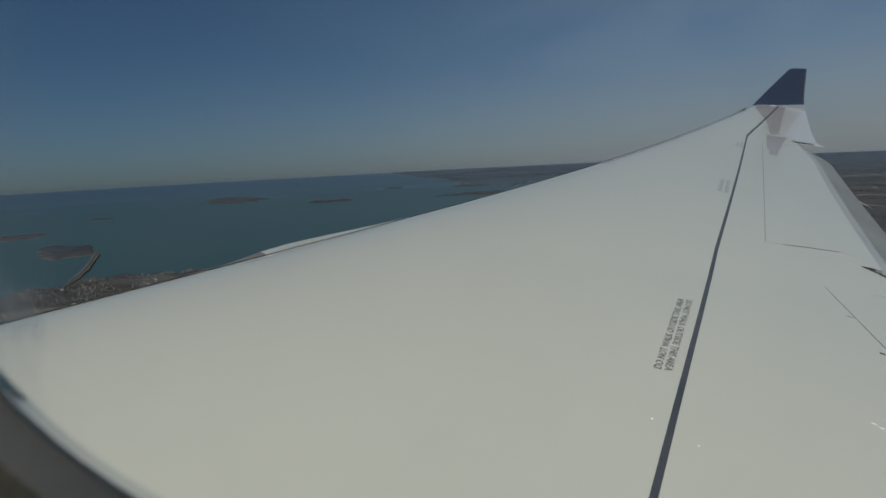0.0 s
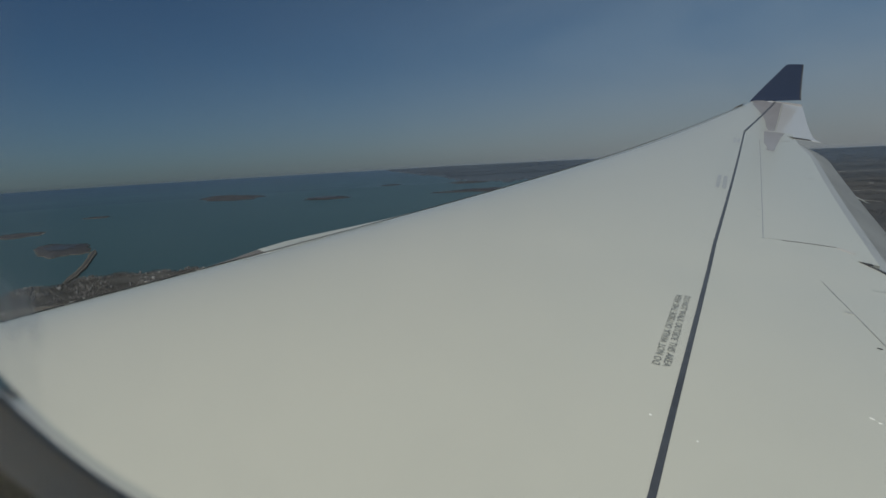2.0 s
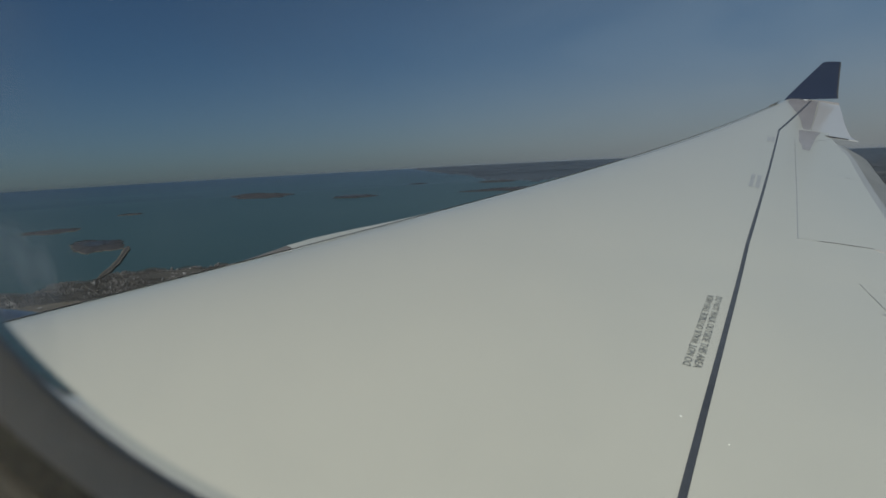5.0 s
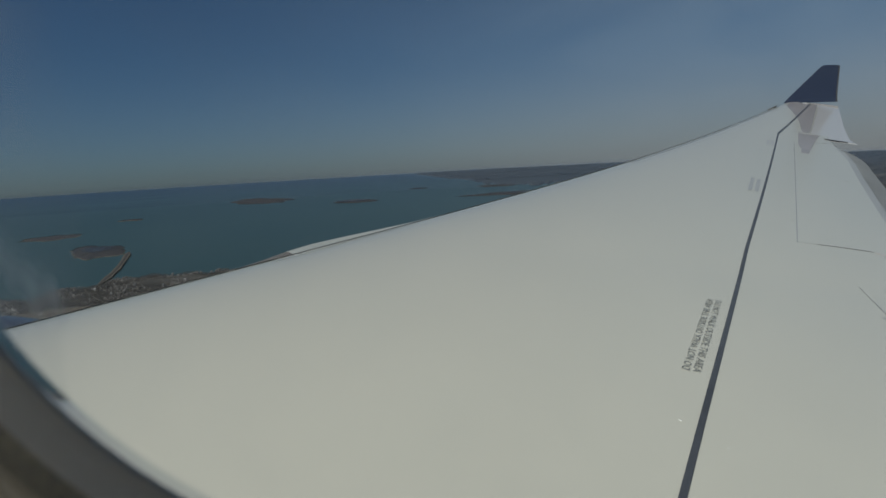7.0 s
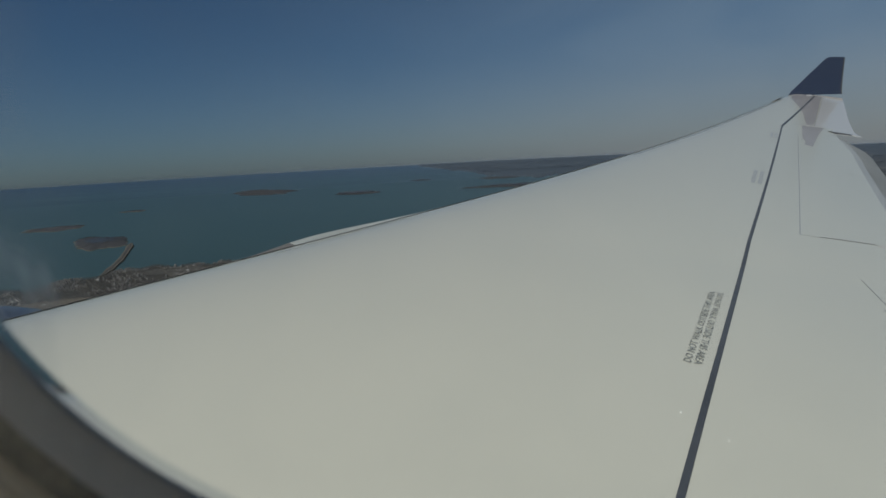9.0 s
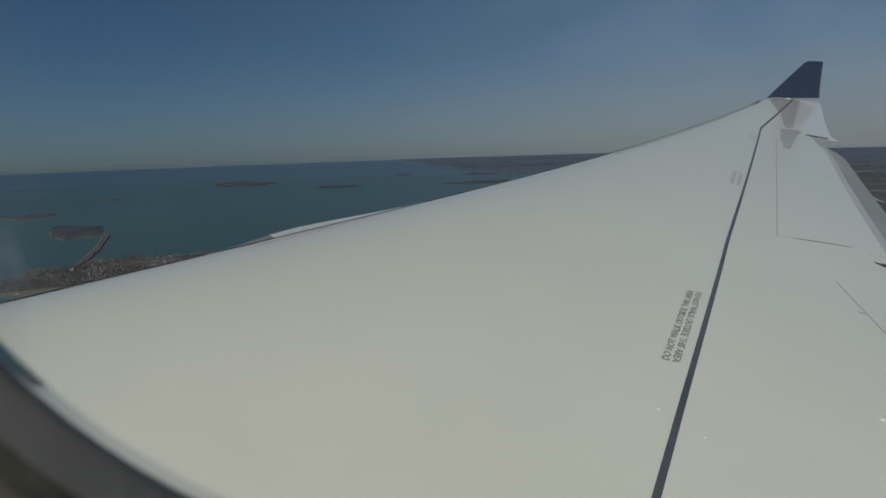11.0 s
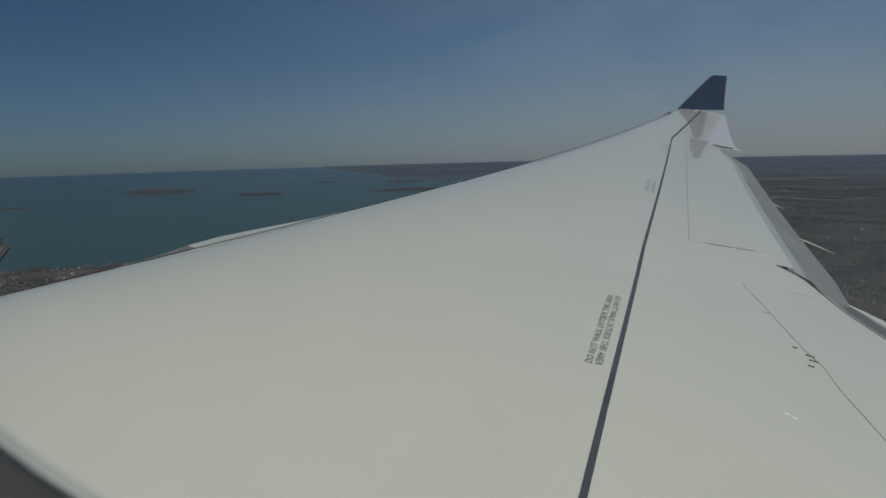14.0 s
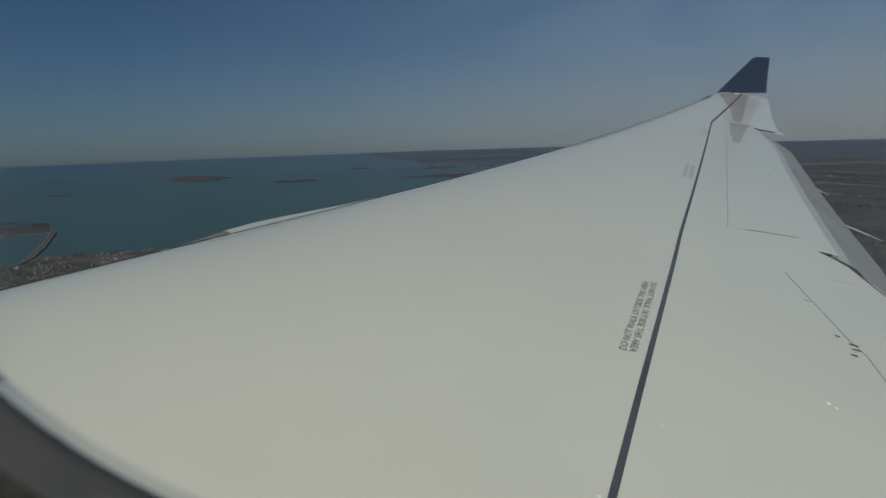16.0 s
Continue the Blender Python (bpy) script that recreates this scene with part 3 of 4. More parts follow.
def scatter_woods(label, count, place, size, lift=2.4, mat=None):
    gen = np.random.default_rng(count)
    spots = [place() for _ in range(count)]
    base = np.array([(*spot(a, d), size(d)) for a, d in spots])
    r = base[:, 2] * gen.uniform(0.6, 1.35, count)
    k = gen.uniform(0.65, 1.3, (count, 12)) * r[:, None]
    ico = np.array(ICO)
    v = np.empty((count, 12, 3))
    v[:, :, 0] = base[:, 0, None] + ico[None, :, 0] * k
    v[:, :, 1] = base[:, 1, None] + ico[None, :, 1] * k
    ground = np.array([land_height(x, y) for x, y in base[:, :2]]) if lift is None else np.full(count, lift)
    v[:, :, 2] = -DEEP + ground[:, None] + (ico[None, :, 2] * 0.24 + 0.06) * k
    f = (np.array(ICO_F)[None] + 12 * np.arange(count)[:, None, None]).reshape(-1, 3)
    tagged(raw("woods", v.reshape(-1, 3).tolist(), f.tolist(), mat or woods), label, "trees", kind="stuff")


def scatter_houses(label, count, place, size, lift=2.2, mat=None):
    verts, faces = [], []
    for _ in range(count):
        az, dep = place()
        x, y = spot(az, dep)
        s = size * rnd.uniform(0.6, 1.3)
        a = rnd.choice((0.35, 1.92)) + rnd.uniform(-0.15, 0.15)
        ca, sa = math.cos(a), math.sin(a)
        lx, ly, h, top = s * rnd.uniform(0.5, 0.8), s * 0.42, s * 0.5, s * 0.82
        g = land_height(x, y) + 0.2 if lift is None else lift
        o = len(verts)
        for px, py, pz in ((-lx, -ly, -1), (lx, -ly, -1), (lx, ly, -1), (-lx, ly, -1), (-lx, -ly, h), (lx, -ly, h), (lx, ly, h), (-lx, ly, h), (-lx, 0, top), (lx, 0, top)):
            verts.append((x + px * ca - py * sa, y + px * sa + py * ca, -DEEP + g + pz))
        faces += [tuple(o + i for i in f) for f in ((0, 1, 5, 4), (1, 2, 6, 5), (2, 3, 7, 6), (3, 0, 4, 7), (4, 5, 9, 8), (7, 8, 9, 6), (4, 8, 7), (5, 6, 9))]
    tagged(raw("far_houses", verts, faces, mat or roofs), label, "houses", kind="stuff")


def in_town(wooded=0.0):
    """A spot in the town; wooded above 0 keeps to its groves, below 0 to its built-up blocks."""
    while True:
        az = rnd.uniform(-50, -20.5)
        dep = town_edge(az) + 0.12 + 3.4 * rnd.random() ** 1.3
        x, y = spot(az, dep)
        if wooded * (wobble(x, y, 0.055, 31) + 0.5 * wobble(x, y, 0.17, 5)) > -0.1 + 0.25 * rnd.random() - 0.1 * (wooded == 0):
            return az, dep


scatter_houses("dense pale and grey roofs of a seaside town", 4200, lambda: in_town(-1.0), 0.52)
scatter_houses("larger bright roofs scattered through the town", 300, lambda: in_town(-1.0), 0.8, 2.3, pale_roofs)
scatter_woods("bare brown trees between the town's houses", 20000, lambda: in_town(1.0), lambda d: 0.36, 2.0, town_trees)
def near_right():
    """A spot in the groves of the near mainland."""
    while True:
        d, az = math.sqrt(rnd.uniform(190 ** 2, 560 ** 2)), rnd.uniform(19, 50)
        x, y = d * math.sin(radians(az)), d * math.cos(radians(az))
        if wobble(x, y, 0.045, 51) + 0.6 * wobble(x, y, 0.13, 15) > -0.15 + 0.25 * rnd.random():
            return az, math.degrees(math.atan(DEEP / d)) - DIP


def mid_right():
    d = math.sqrt(rnd.uniform(540 ** 2, 1330 ** 2))
    return rnd.uniform(17, 42), math.degrees(math.atan(DEEP / d)) - DIP


def inland():
    return rnd.uniform(14.5, 42), math.degrees(math.atan(DEEP / rnd.triangular(900, 2500, 1500))) - DIP


scatter_woods("bare dark winter woods on the near mainland", 36000, near_right, lambda d: 0.46, None)
scatter_woods("bare dark winter woods further inland", 32000, mid_right, lambda d: 1.0, None)
scatter_woods("haze-tinted winter woods between the near and the far hills", 17000, inland, lambda d: 1.5, None, hazed_mid_trees)
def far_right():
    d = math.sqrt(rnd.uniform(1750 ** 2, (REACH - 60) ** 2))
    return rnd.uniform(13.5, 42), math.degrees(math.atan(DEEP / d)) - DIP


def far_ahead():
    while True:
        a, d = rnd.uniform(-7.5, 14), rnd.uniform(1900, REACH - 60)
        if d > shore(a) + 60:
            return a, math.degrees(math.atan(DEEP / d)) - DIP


scatter_woods("hazy dark woods towards the horizon", 14000, far_right, lambda d: 3.0, None, hazed_trees)
scatter_woods("dark woods on the far shore", 5000, far_ahead, lambda d: 2.2, None, hazed_trees)
def in_hamlet():
    """A spot on the mainland, in one of its clusters of houses."""
    while True:
        az, dep = rnd.uniform(20, 55), 2.0 + 13 * rnd.random() ** 1.6
        x, y = spot(az, dep)
        if wobble(x, y, 0.022, 41) + 0.4 * wobble(x, y, 0.08, 8) > 0.05 + 0.2 * rnd.random():
            return az, dep


scatter_houses("clusters of pale roofs among the mainland woods", 3400, in_hamlet, 0.55, None, hamlet_roofs)
scatter_woods("dark scrub on the harbour islands", 4000, lambda: rnd.choice((
    (-21.8 + rnd.gauss(0, 0.7), 1.55 + rnd.gauss(0, 0.05)), (-14.2 + rnd.gauss(0, 0.6), 2.08 + rnd.gauss(0, 0.03)), (-34.3 + rnd.gauss(0, 0.62), 4.45 + rnd.gauss(0, 0.11)),
    (1.1 + rnd.gauss(0, 1.8), 2.12 + rnd.gauss(0, 0.04)), (9.0 + rnd.gauss(0, 1.3), 2.05 + rnd.gauss(0, 0.12)))), lambda d: 0.6 if d > 3 else 1.3, 2.4, hazed_trees)


def far_house(x, y, turn, size, roof_mat, label):
    ob = new("house")
    ob.matrix_world = pose(x, y, -DEEP + 2.0, 0, 0, turn)
    bm = bmesh.new()
    bmesh.ops.create_cube(bm, size=1, matrix=Matrix.Diagonal((size * 1.3, size * 0.85, size * 0.9 + 1, 1)))
    part("wall", bm, house_wall, ob)
    bm = bmesh.new()
    w, l, z0, z1 = size * 0.5, size * 0.72, size * 0.45 + 0.5, size * 0.85 + 0.5
    vs = [bm.verts.new(p) for p in ((-l, -w, z0), (l, -w, z0), (l, w, z0), (-l, w, z0), (-l, 0, z1), (l, 0, z1))]
    for f in ((0, 1, 5, 4), (2, 3, 4, 5), (0, 4, 3), (1, 2, 5), (3, 2, 1, 0)):
        bm.faces.new([vs[i] for i in f])
    part("roof", bm, roof_mat, ob)
    return tagged(ob, label, "house", "houses seen from the air")


pale_house = far_house(*spot(-30, 7.2), 20, 0.8, house_roof, "small pale house with a dark pitched roof")
bright_house = far_house(*spot(-32, 7.6), 110, 1.3, flat_roof, "small house with a bright pale roof")
for k in range(70):
    az, dep = in_town()
    x, y = spot(az, min(dep, 9.0))
    copy_thing(pale_house if k % 6 else bright_house, pose(x, y, -DEEP + 2.0, 0, 0, rnd.choice((20, 110)) + rnd.uniform(-8, 8)))
for k in range(14):
    x, y = spot(rnd.uniform(24, 44), 2.4 + 10 * rnd.random() ** 1.4)
    copy_thing(pale_house, pose(x, y, -DEEP + land_height(x, y) + 0.1, 0, 0, rnd.choice((20, 110)) + rnd.uniform(-8, 8)))


def warehouse(az, dep, length, width):
    x, y = spot(az, dep)
    ob = new("warehouse")
    ob.matrix_world = pose(x, y, -DEEP + land_height(x, y) + 0.9, 0, 0, rnd.uniform(-20, 20))
    bm = bmesh.new()
    bmesh.ops.create_cube(bm, size=1, matrix=Matrix.Diagonal((length, width, 1.4, 1)))
    part("wall", bm, house_wall, ob)
    bm = bmesh.new()
    bmesh.ops.create_cube(bm, size=1, matrix=Matrix.Translation((0, 0, 0.80)) @ Matrix.Diagonal((length * 1.02, width * 1.04, 0.2, 1)))
    part("roof", bm, flat_roof, ob)
    tagged(ob, "long low warehouse with a bright flat roof", "building", "warehouses inland")


for az, dep, l, w in ((28.3, 2.75, 5.5, 3.2), (24.6, 2.45, 3, 1.4), (25.1, 2.5, 2.2, 1.2), (32.2, 2.6, 4, 1.0), (31.0, 4.9, 1.5, 0.7), (33.4, 5.6, 1.9, 0.7), (30.2, 4.4, 1.4, 0.8), (33, 6.3, 1.1, 0.7)):
    warehouse(az, dep, l, w)

# the aircraft flies with a slight bank, so the earth leans against the cabin
LEAN = Matrix.Rotation(radians(0.6), 4, "Y")
for ob in scene.objects:
    if ob.type in ("MESH", "EMPTY") and not ob.parent:
        ob.matrix_basis = LEAN @ ob.matrix_basis

# ---- the wing ----
ZC = (-3.41017e-06, 0.000196825, -0.001662357, 0.05915855, -1.233917)   # height of its front edge along the span
TIP_X, KINK_X, KINK_Y, TIP_Y = 11.75, 5.0, 6.8, 26.6


def x_front(y):
    return -6.65 + 0.62 * y


def x_rear(y):
    return KINK_X + (0.03 if y < KINK_Y else (TIP_X - KINK_X) / (26.5 - KINK_Y)) * (y - KINK_Y)


def hump(s):
    s = min(max(s, 0.0), 1.0)
    return 0.575 * (0.2969 * math.sqrt(s) - 0.126 * s - 0.3516 * s ** 2 + 0.2843 * s ** 3 - 0.1015 * s ** 4)


def z_front(y):
    z = 0.0
    for c in ZC:
        z = z * y + c
    return z


def top(y, s):
    """Height of the upper skin at span y and share s of the chord."""
    return z_front(y) + (x_rear(y) - x_front(y)) * (hump(s) - hump(0.04) - 0.13 * (s - 0.04))


def at(y, s, lift=0.0):
    return (x_front(y) + s * (x_rear(y) - x_front(y)), y, top(y, s) + lift)


def on(x, y, lift=0.0):
    return (x, y, top(y, (x - x_front(y)) / (x_rear(y) - x_front(y))) + lift)


def s_of(x, y):
    return (x - x_front(y)) / (x_rear(y) - x_front(y))


def x_cut(y):
    """The inboard rear edge, rounded off towards its outer corner."""
    if y > 7.6:
        return 4.40 - 0.11 * ((y - 7.6) / 0.44) ** 2
    return max(4.29, 4.40 - 0.105 * (7.6 - y))


def s_end(y):
    """Where the fixed skin ends and the flap, or the aileron, begins."""
    if y < 8.05:
        return s_of(x_cut(y), y)
    if y < 16.14:
        return 0.865 - 0.039 * (y - 8.04) / 8.1
    if y < 18.69:
        return 0.826 - 0.066 * (y - 16.14) / 2.55
    return 0.745 if y < 19.5 else 0.632


wing = new("airplane_wing")
tagged(wing, "long swept pale grey airliner wing with dark blue winglet", "wing")


def skin():
    ys = [0.3 + 0.2 * k for k in range(38)] + [7.8, 7.9, 7.97, 8.04, 8.06] + [8.2 + 0.25 * k for k in range(42)] + [18.68, 18.70] + [18.9, 19.2, 19.49, 19.51] + [19.75 + 0.25 * k for k in range(27)] + [TIP_Y]
    shape = [(k / 26) ** 2.0 for k in range(27)]
    verts, faces = [], []
    m = len(shape)
    for y in ys:
        e = s_end(y)
        c = x_rear(y) - x_front(y)
        upper = [at(y, f * e) for f in shape]
        lower = [(x, y, z - (0.035 + c * 0.095 * math.sin(math.pi * min(1.0, f * e * 1.05) ** 0.6) * (1 - f ** 6) if f else 0.0)) for f, (x, _, z) in zip(shape, upper)]
        verts += upper + lower + [upper[-1], lower[-1]]
    n = 2 * m + 2
    for i in range(len(ys) - 1):
        a = i * n
        for k in range(m - 1):
            faces.append((a + k, a + k + 1, a + n + k + 1, a + n + k))
            faces.append((a + m + k, a + n + m + k, a + n + m + k + 1, a + m + k + 1))
        faces.append((a + 2 * m, a + 2 * m + 1, a + n + 2 * m + 1, a + n + 2 * m))
    o = (len(ys) - 1) * n
    faces.append(tuple(o + k for k in range(m)) + tuple(o + m + k for k in reversed(range(1, m))))
    ob = raw("wing_skin", verts, faces, wing_paint, wing, "pale grey-green painted upper skin")
    for f in ob.data.polygons:
        f.use_smooth = len(f.vertices) == 4
    return ob


skin()


def line_strip(name, pts, width, mat, label="", lift=0.004, thick=0.004, steps=24, parent=None, taper=1.0):
    """A thin strip lying on the upper skin along plan points (x, y)."""
    verts, faces = [], []
    path = []
    for (ax, ay), (bx, by) in zip(pts, pts[1:]):
        for k in range(steps):
            t = k / steps
            path.append(Vector((ax + (bx - ax) * t, ay + (by - ay) * t)))
    path.append(Vector(pts[-1]))
    for i, p in enumerate(path):
        d = (path[min(i + 1, len(path) - 1)] - path[max(i - 1, 0)]).normalized()
        s = Vector((-d.y, d.x)) * width * 0.5 * (1 + (taper - 1) * i / (len(path) - 1))
        for q, z in ((p + s, lift - thick), (p + s, lift), (p - s, lift), (p - s, lift - thick)):
            verts.append(on(q.x, q.y, z))
    for i in range(len(path) - 1):
        for k in range(3):
            faces.append((4 * i + k, 4 * i + k + 1, 4 * i + 5 + k, 4 * i + 4 + k))
    return raw(name, verts, faces, mat, parent or wing, label)


def patch(name, pts, mat, label="", lift=0.003, parent=None):
    """A flat-lying patch on the skin from its plan outline, fanned and cut fine."""
    bm = bmesh.new()
    f = bm.faces.new([bm.verts.new((x, y, 0)) for x, y in pts])
    bmesh.ops.triangulate(bm, faces=[f])
    bmesh.ops.subdivide_edges(bm, edges=bm.edges[:], cuts=5, use_grid_fill=True)
    for v in bm.verts:
        v.co = on(v.co.x, v.co.y, lift)
    bmesh.ops.recalc_face_normals(bm, faces=bm.faces)
    return part(name, bm, mat, parent or wing, label)


# the dark walkway stripe
line_strip("walkway_stripe", [(0.06, 1.3), (0.969, 3.721), (1.686, 5.616), (2.507, 7.795), (6.815, 18.77)], 0.036, stripe_paint, "dark blue-grey painted walkway line", 0.006, 0.006)
line_strip("walkway_stripe", [(6.815, 18.77), (10.72, 26.45)], 0.055, stripe_paint, "dark walkway line running to the tip", 0.006, 0.006)

# the placards
def placard(text, start, along, up, height, length):
    """Painted words on the skin: start is the first letter's foot."""
    cu = bpy.data.curves.new("words", "FONT")
    cu.body = text
    cu.size = 1.0
    cu.resolution_u = 2
    tmp = new("words", cu)
    bpy.context.view_layer.update()
    me = bpy.data.meshes.new_from_object(tmp.evaluated_get(bpy.context.evaluated_depsgraph_get()))
    bpy.data.objects.remove(tmp)
    xs = [v.co.x for v in me.vertices]
    ys = [v.co.y for v in me.vertices]
    sx, sy = length / (max(xs) - min(xs)), height / (max(ys) - min(ys))
    for v in me.vertices:
        p = Vector(start) + Vector(along) * (v.co.x - min(xs)) * sx + Vector(up) * (v.co.y - min(ys)) * sy
        v.co = on(p.x, p.y, 0.005)
    me.materials.clear()
    me.materials.append(letter_paint)
    ob = new("placard_words", me)
    ob.parent = wing
    tagged(ob, "worn dark stencilled words DO NOT WALK OUTSIDE THIS AREA")


U = Vector((0.3486, 0.9373))
V = Vector((-0.9373, 0.3486))
placard("DO NOT WALK OUTSIDE THIS AREA", Vector((1.040, 4.315)), U, V, 0.050, 1.62)
placard("DO NOT WALK OUTSIDE THIS AREA", Vector((1.626, 5.845)), -U, -V, 0.050, 1.63)
for base, length, gap in (((3.67, 11.29), 1.24, 0.10), ((5.83, 16.70), 0.85, 0.09)):
    for k in range(2):
        p = Vector(base) - V * k * gap
        q = p + U * length
        line_strip("placard_bar", [p, q], 0.062, faded_paint, "faded far placard", 0.004, 0.004, 8)

# seams and panel lines
line_strip("panel_seam", [(3.29, 8.42), (4.302, 11.081), (6.787, 17.66)], 0.014, seam_fill, "thin panel seam", 0.003, 0.003)
line_strip("panel_seam", [(3.538, 8.475), (3.767, 8.513), (4.235, 8.567)], 0.014, seal_rubber, "dark gap at the end of a spoiler panel", 0.003, 0.003)
line_strip("panel_seam", [(3.28, 8.45), (3.538, 8.475)], 0.012, seam_fill, "", 0.003, 0.003)
line_strip("panel_seam", [(4.25, 8.55), (4.38, 8.41)], 0.08, worn_primer, "pinkish smear of worn primer", 0.003, 0.003)
line_strip("panel_seam", [(3.33, 7.00), (3.186, 6.10), (3.051, 5.297)], 0.009, seam_dark, "dark hinge line seam", 0.003, 0.003)
line_strip("panel_seam", [(3.051, 5.297), (3.02, 4.93)], 0.009, seam_dark, "", 0.003, 0.003)
line_strip("panel_seam", [(3.009, 4.917), (2.914, 4.566), (2.70, 3.4), (2.62, 2.6)], 0.008, seam_dark, "dark hinge line seam", 0.003, 0.003)
line_strip("panel_seam", [(3.826, 7.012), (4.145, 6.999)], 0.016, seam_fill, "", 0.003, 0.003)
line_strip("panel_seam", [(5.846, 13.315), (6.089, 13.49)], 0.018, panel_paint, "bright chafed panel edge", 0.003, 0.003)
line_strip("panel_seam", [(6.089, 13.49), (6.20, 13.46)], 0.03, seam_dark, "", 0.003, 0.003)
line_strip("panel_seam", [(7.38, 17.85), (8.1, 18.5)], 0.02, seam_fill, "", 0.003, 0.003)
line_strip("panel_seam", [(7.45, 19.45), (7.92, 19.53)], 0.05, seam_fill, "", 0.003, 0.003)
for x, y in ((3.045, 6.12), (2.85, 3.95)):
    line_strip("hinge_cover", [(x + 0.06, y), (x + 0.15, y - 0.02)], 0.04, seam_fill, "", 0.006, 0.006, 3)
for x, y, l in ((2.976, 5.309, 0.025), (3.03, 5.172, 0.045), (3.0, 5.072, 0.045), (2.91, 4.95, 0.03)):
    line_strip("hinge_hook", [(x - l * 0.7, y + 0.008), (x + l * 0.7, y - 0.008)], 0.014, seal_rubber, "small black hinge slot", 0.007, 0.007, 3)
for x, y in ((3.67, 9.6), (3.85, 10.05)):
    line_strip("panel_mark", [(x, y), (x + 0.03, y)], 0.014, seam_dark, "", 0.003, 0.003, 2)

# weathered patches near the tip
patch("sealant_patch", [(7.69, 19.45), (7.90, 19.55), (8.03, 19.82), (8.45, 20.75), (8.91, 21.8), (9.46, 23.05), (10.2, 24.75), (10.96, 26.42), (9.95, 26.42), (9.50, 25.4), (9.12, 24.0), (8.72, 22.5), (8.33, 21.27), (7.98, 20.3)], sealant, "worn pinkish grey sealant patch")
patch("sealant_patch", [(7.50, 19.25), (8.10, 19.34), (7.60, 18.4), (7.12, 17.4), (6.74, 16.6), (6.52, 16.12), (6.47, 16.22), (6.42, 16.14), (6.40, 16.25), (6.50, 16.5), (6.60, 16.72), (6.70, 17.15), (6.92, 17.75), (7.14, 18.3)], sealant, "worn pinkish grey sealant patch")

# bright chips, their glint painted as white spots
for x, y, l in ((2.238, 4.045, 0.012), (2.264, 4.003, 0.009), (0.825, 3.641, 0.006), (0.543, 2.736, 0.006), (7.80, 19.57, 0.08), (1.02, 3.43, 0.004)):
    line_strip("chip_glint", [(x - l, y + l * 0.5), (x + l, y - l * 0.5)], max(0.006, l * 0.28), glint_white, "tiny white-painted glint of a paint chip", 0.003, 0.003, 2)


def surface_part(name, ys, outline, mat, label, thick=0.04):
    """A moving surface: outline(y) gives a list of (x, z) from front to back; it gets an underside."""
    verts, faces = [], []
    n = None
    for y in ys:
        pts = outline(y)
        n = len(pts)
        verts += [(x, y, z) for x, z in pts]
        verts += [(x, y, z - thick * (1 - 0.85 * k / (n - 1))) for k, (x, z) in reversed(list(enumerate(pts)))]
    m = 2 * n
    for i in range(len(ys) - 1):
        for k in range(m):
            a, b = i * m + k, i * m + (k + 1) % m
            faces.append((a, a + m, b + m, b))
    faces.append(tuple(range(m)))
    faces.append(tuple(reversed(range((len(ys) - 1) * m, len(ys) * m))))
    ob = raw(name, verts, faces, mat, wing, label)
    return ob


def span(a, b, n):
    return [a + (b - a) * k / n for k in range(n + 1)]


def flap_outline(y):
    e = s_end(min(max(y, 8.1), 18.4))
    x0 = x_front(y) + (e - 0.05) * (x_rear(y) - x_front(y))
    x1 = max(4.80, x_rear(y) - 0.28 - 0.08 * max(0.0, 8.6 - y))
    if y > 16.9:
        x1 = x0 + (x1 - x0) * max(0.05, 1 - ((y - 16.9) / 1.85) ** 2)
    z0 = top(y, e - 0.05) - 0.06
    z1 = top(y, s_of(x1 + 0.28, y)) - 0.13 * min(1.0, max(0.2, (18.8 - y) / 1.9))
    return [(x0 + (x1 - x0) * t, z0 + (z1 - z0) * (0.55 * t + 0.45 * t * t)) for t in (0, 0.15, 0.3, 0.5, 0.7, 0.85, 1)]


surface_part("flap_shroud", span(7.7, 18.62, 42), lambda y: [(x, z + 0.03) for x, z in flap_outline(y)[:4]], shroud_paint, "light grey shroud over the flap", 0.03)
surface_part("outboard_flap", span(7.05, 18.62, 44), flap_outline, flap_paint, "grey lowered outboard flap", 0.10)


def rear_rod(y):
    """The rounded pale rear edge of the inboard flap: (x, z) along the span."""
    return 4.70 + 0.18 * (1 - math.exp(-(7.4 - y) / 0.8)), -1.91 - 0.21 * (7.4 - y)


def inboard_outline(y):
    z0 = top(y, s_end(min(y, 7.0)) - 0.03) - 0.10
    x1, z1 = rear_rod(y)
    return [(4.05 + (x1 - 4.05) * t, z0 + (z1 - 0.015 - z0) * t) for t in (0, 0.25, 0.5, 0.75, 1)]


surface_part("inboard_flap", span(0.5, 7.3, 22), inboard_outline, flap_shade_grey, "lowered inboard flap, its shade put into a dark grey", 0.10)


def flap_edge():
    verts, faces = [], []
    ys, n = span(7.34, 0.5, 30), 12
    for y in ys:
        x, z = rear_rod(y)
        r = 0.034 * min(1.0, 0.12 + (7.34 - y) / 0.5)
        verts += [(x + r * math.cos(2 * math.pi * k / n), y, z + r * math.sin(2 * math.pi * k / n)) for k in range(n)]
    for i in range(len(ys) - 1):
        for k in range(n):
            faces.append((i * n + k, i * n + (k + 1) % n, (i + 1) * n + (k + 1) % n, (i + 1) * n + k))
    faces.append(tuple(range(n)))
    faces.append(tuple(reversed(range((len(ys) - 1) * n, len(ys) * n))))
    raw("flap_edge", verts, faces, slat_metal, wing, "rounded pale rear edge of the inboard flap", True)


flap_edge()


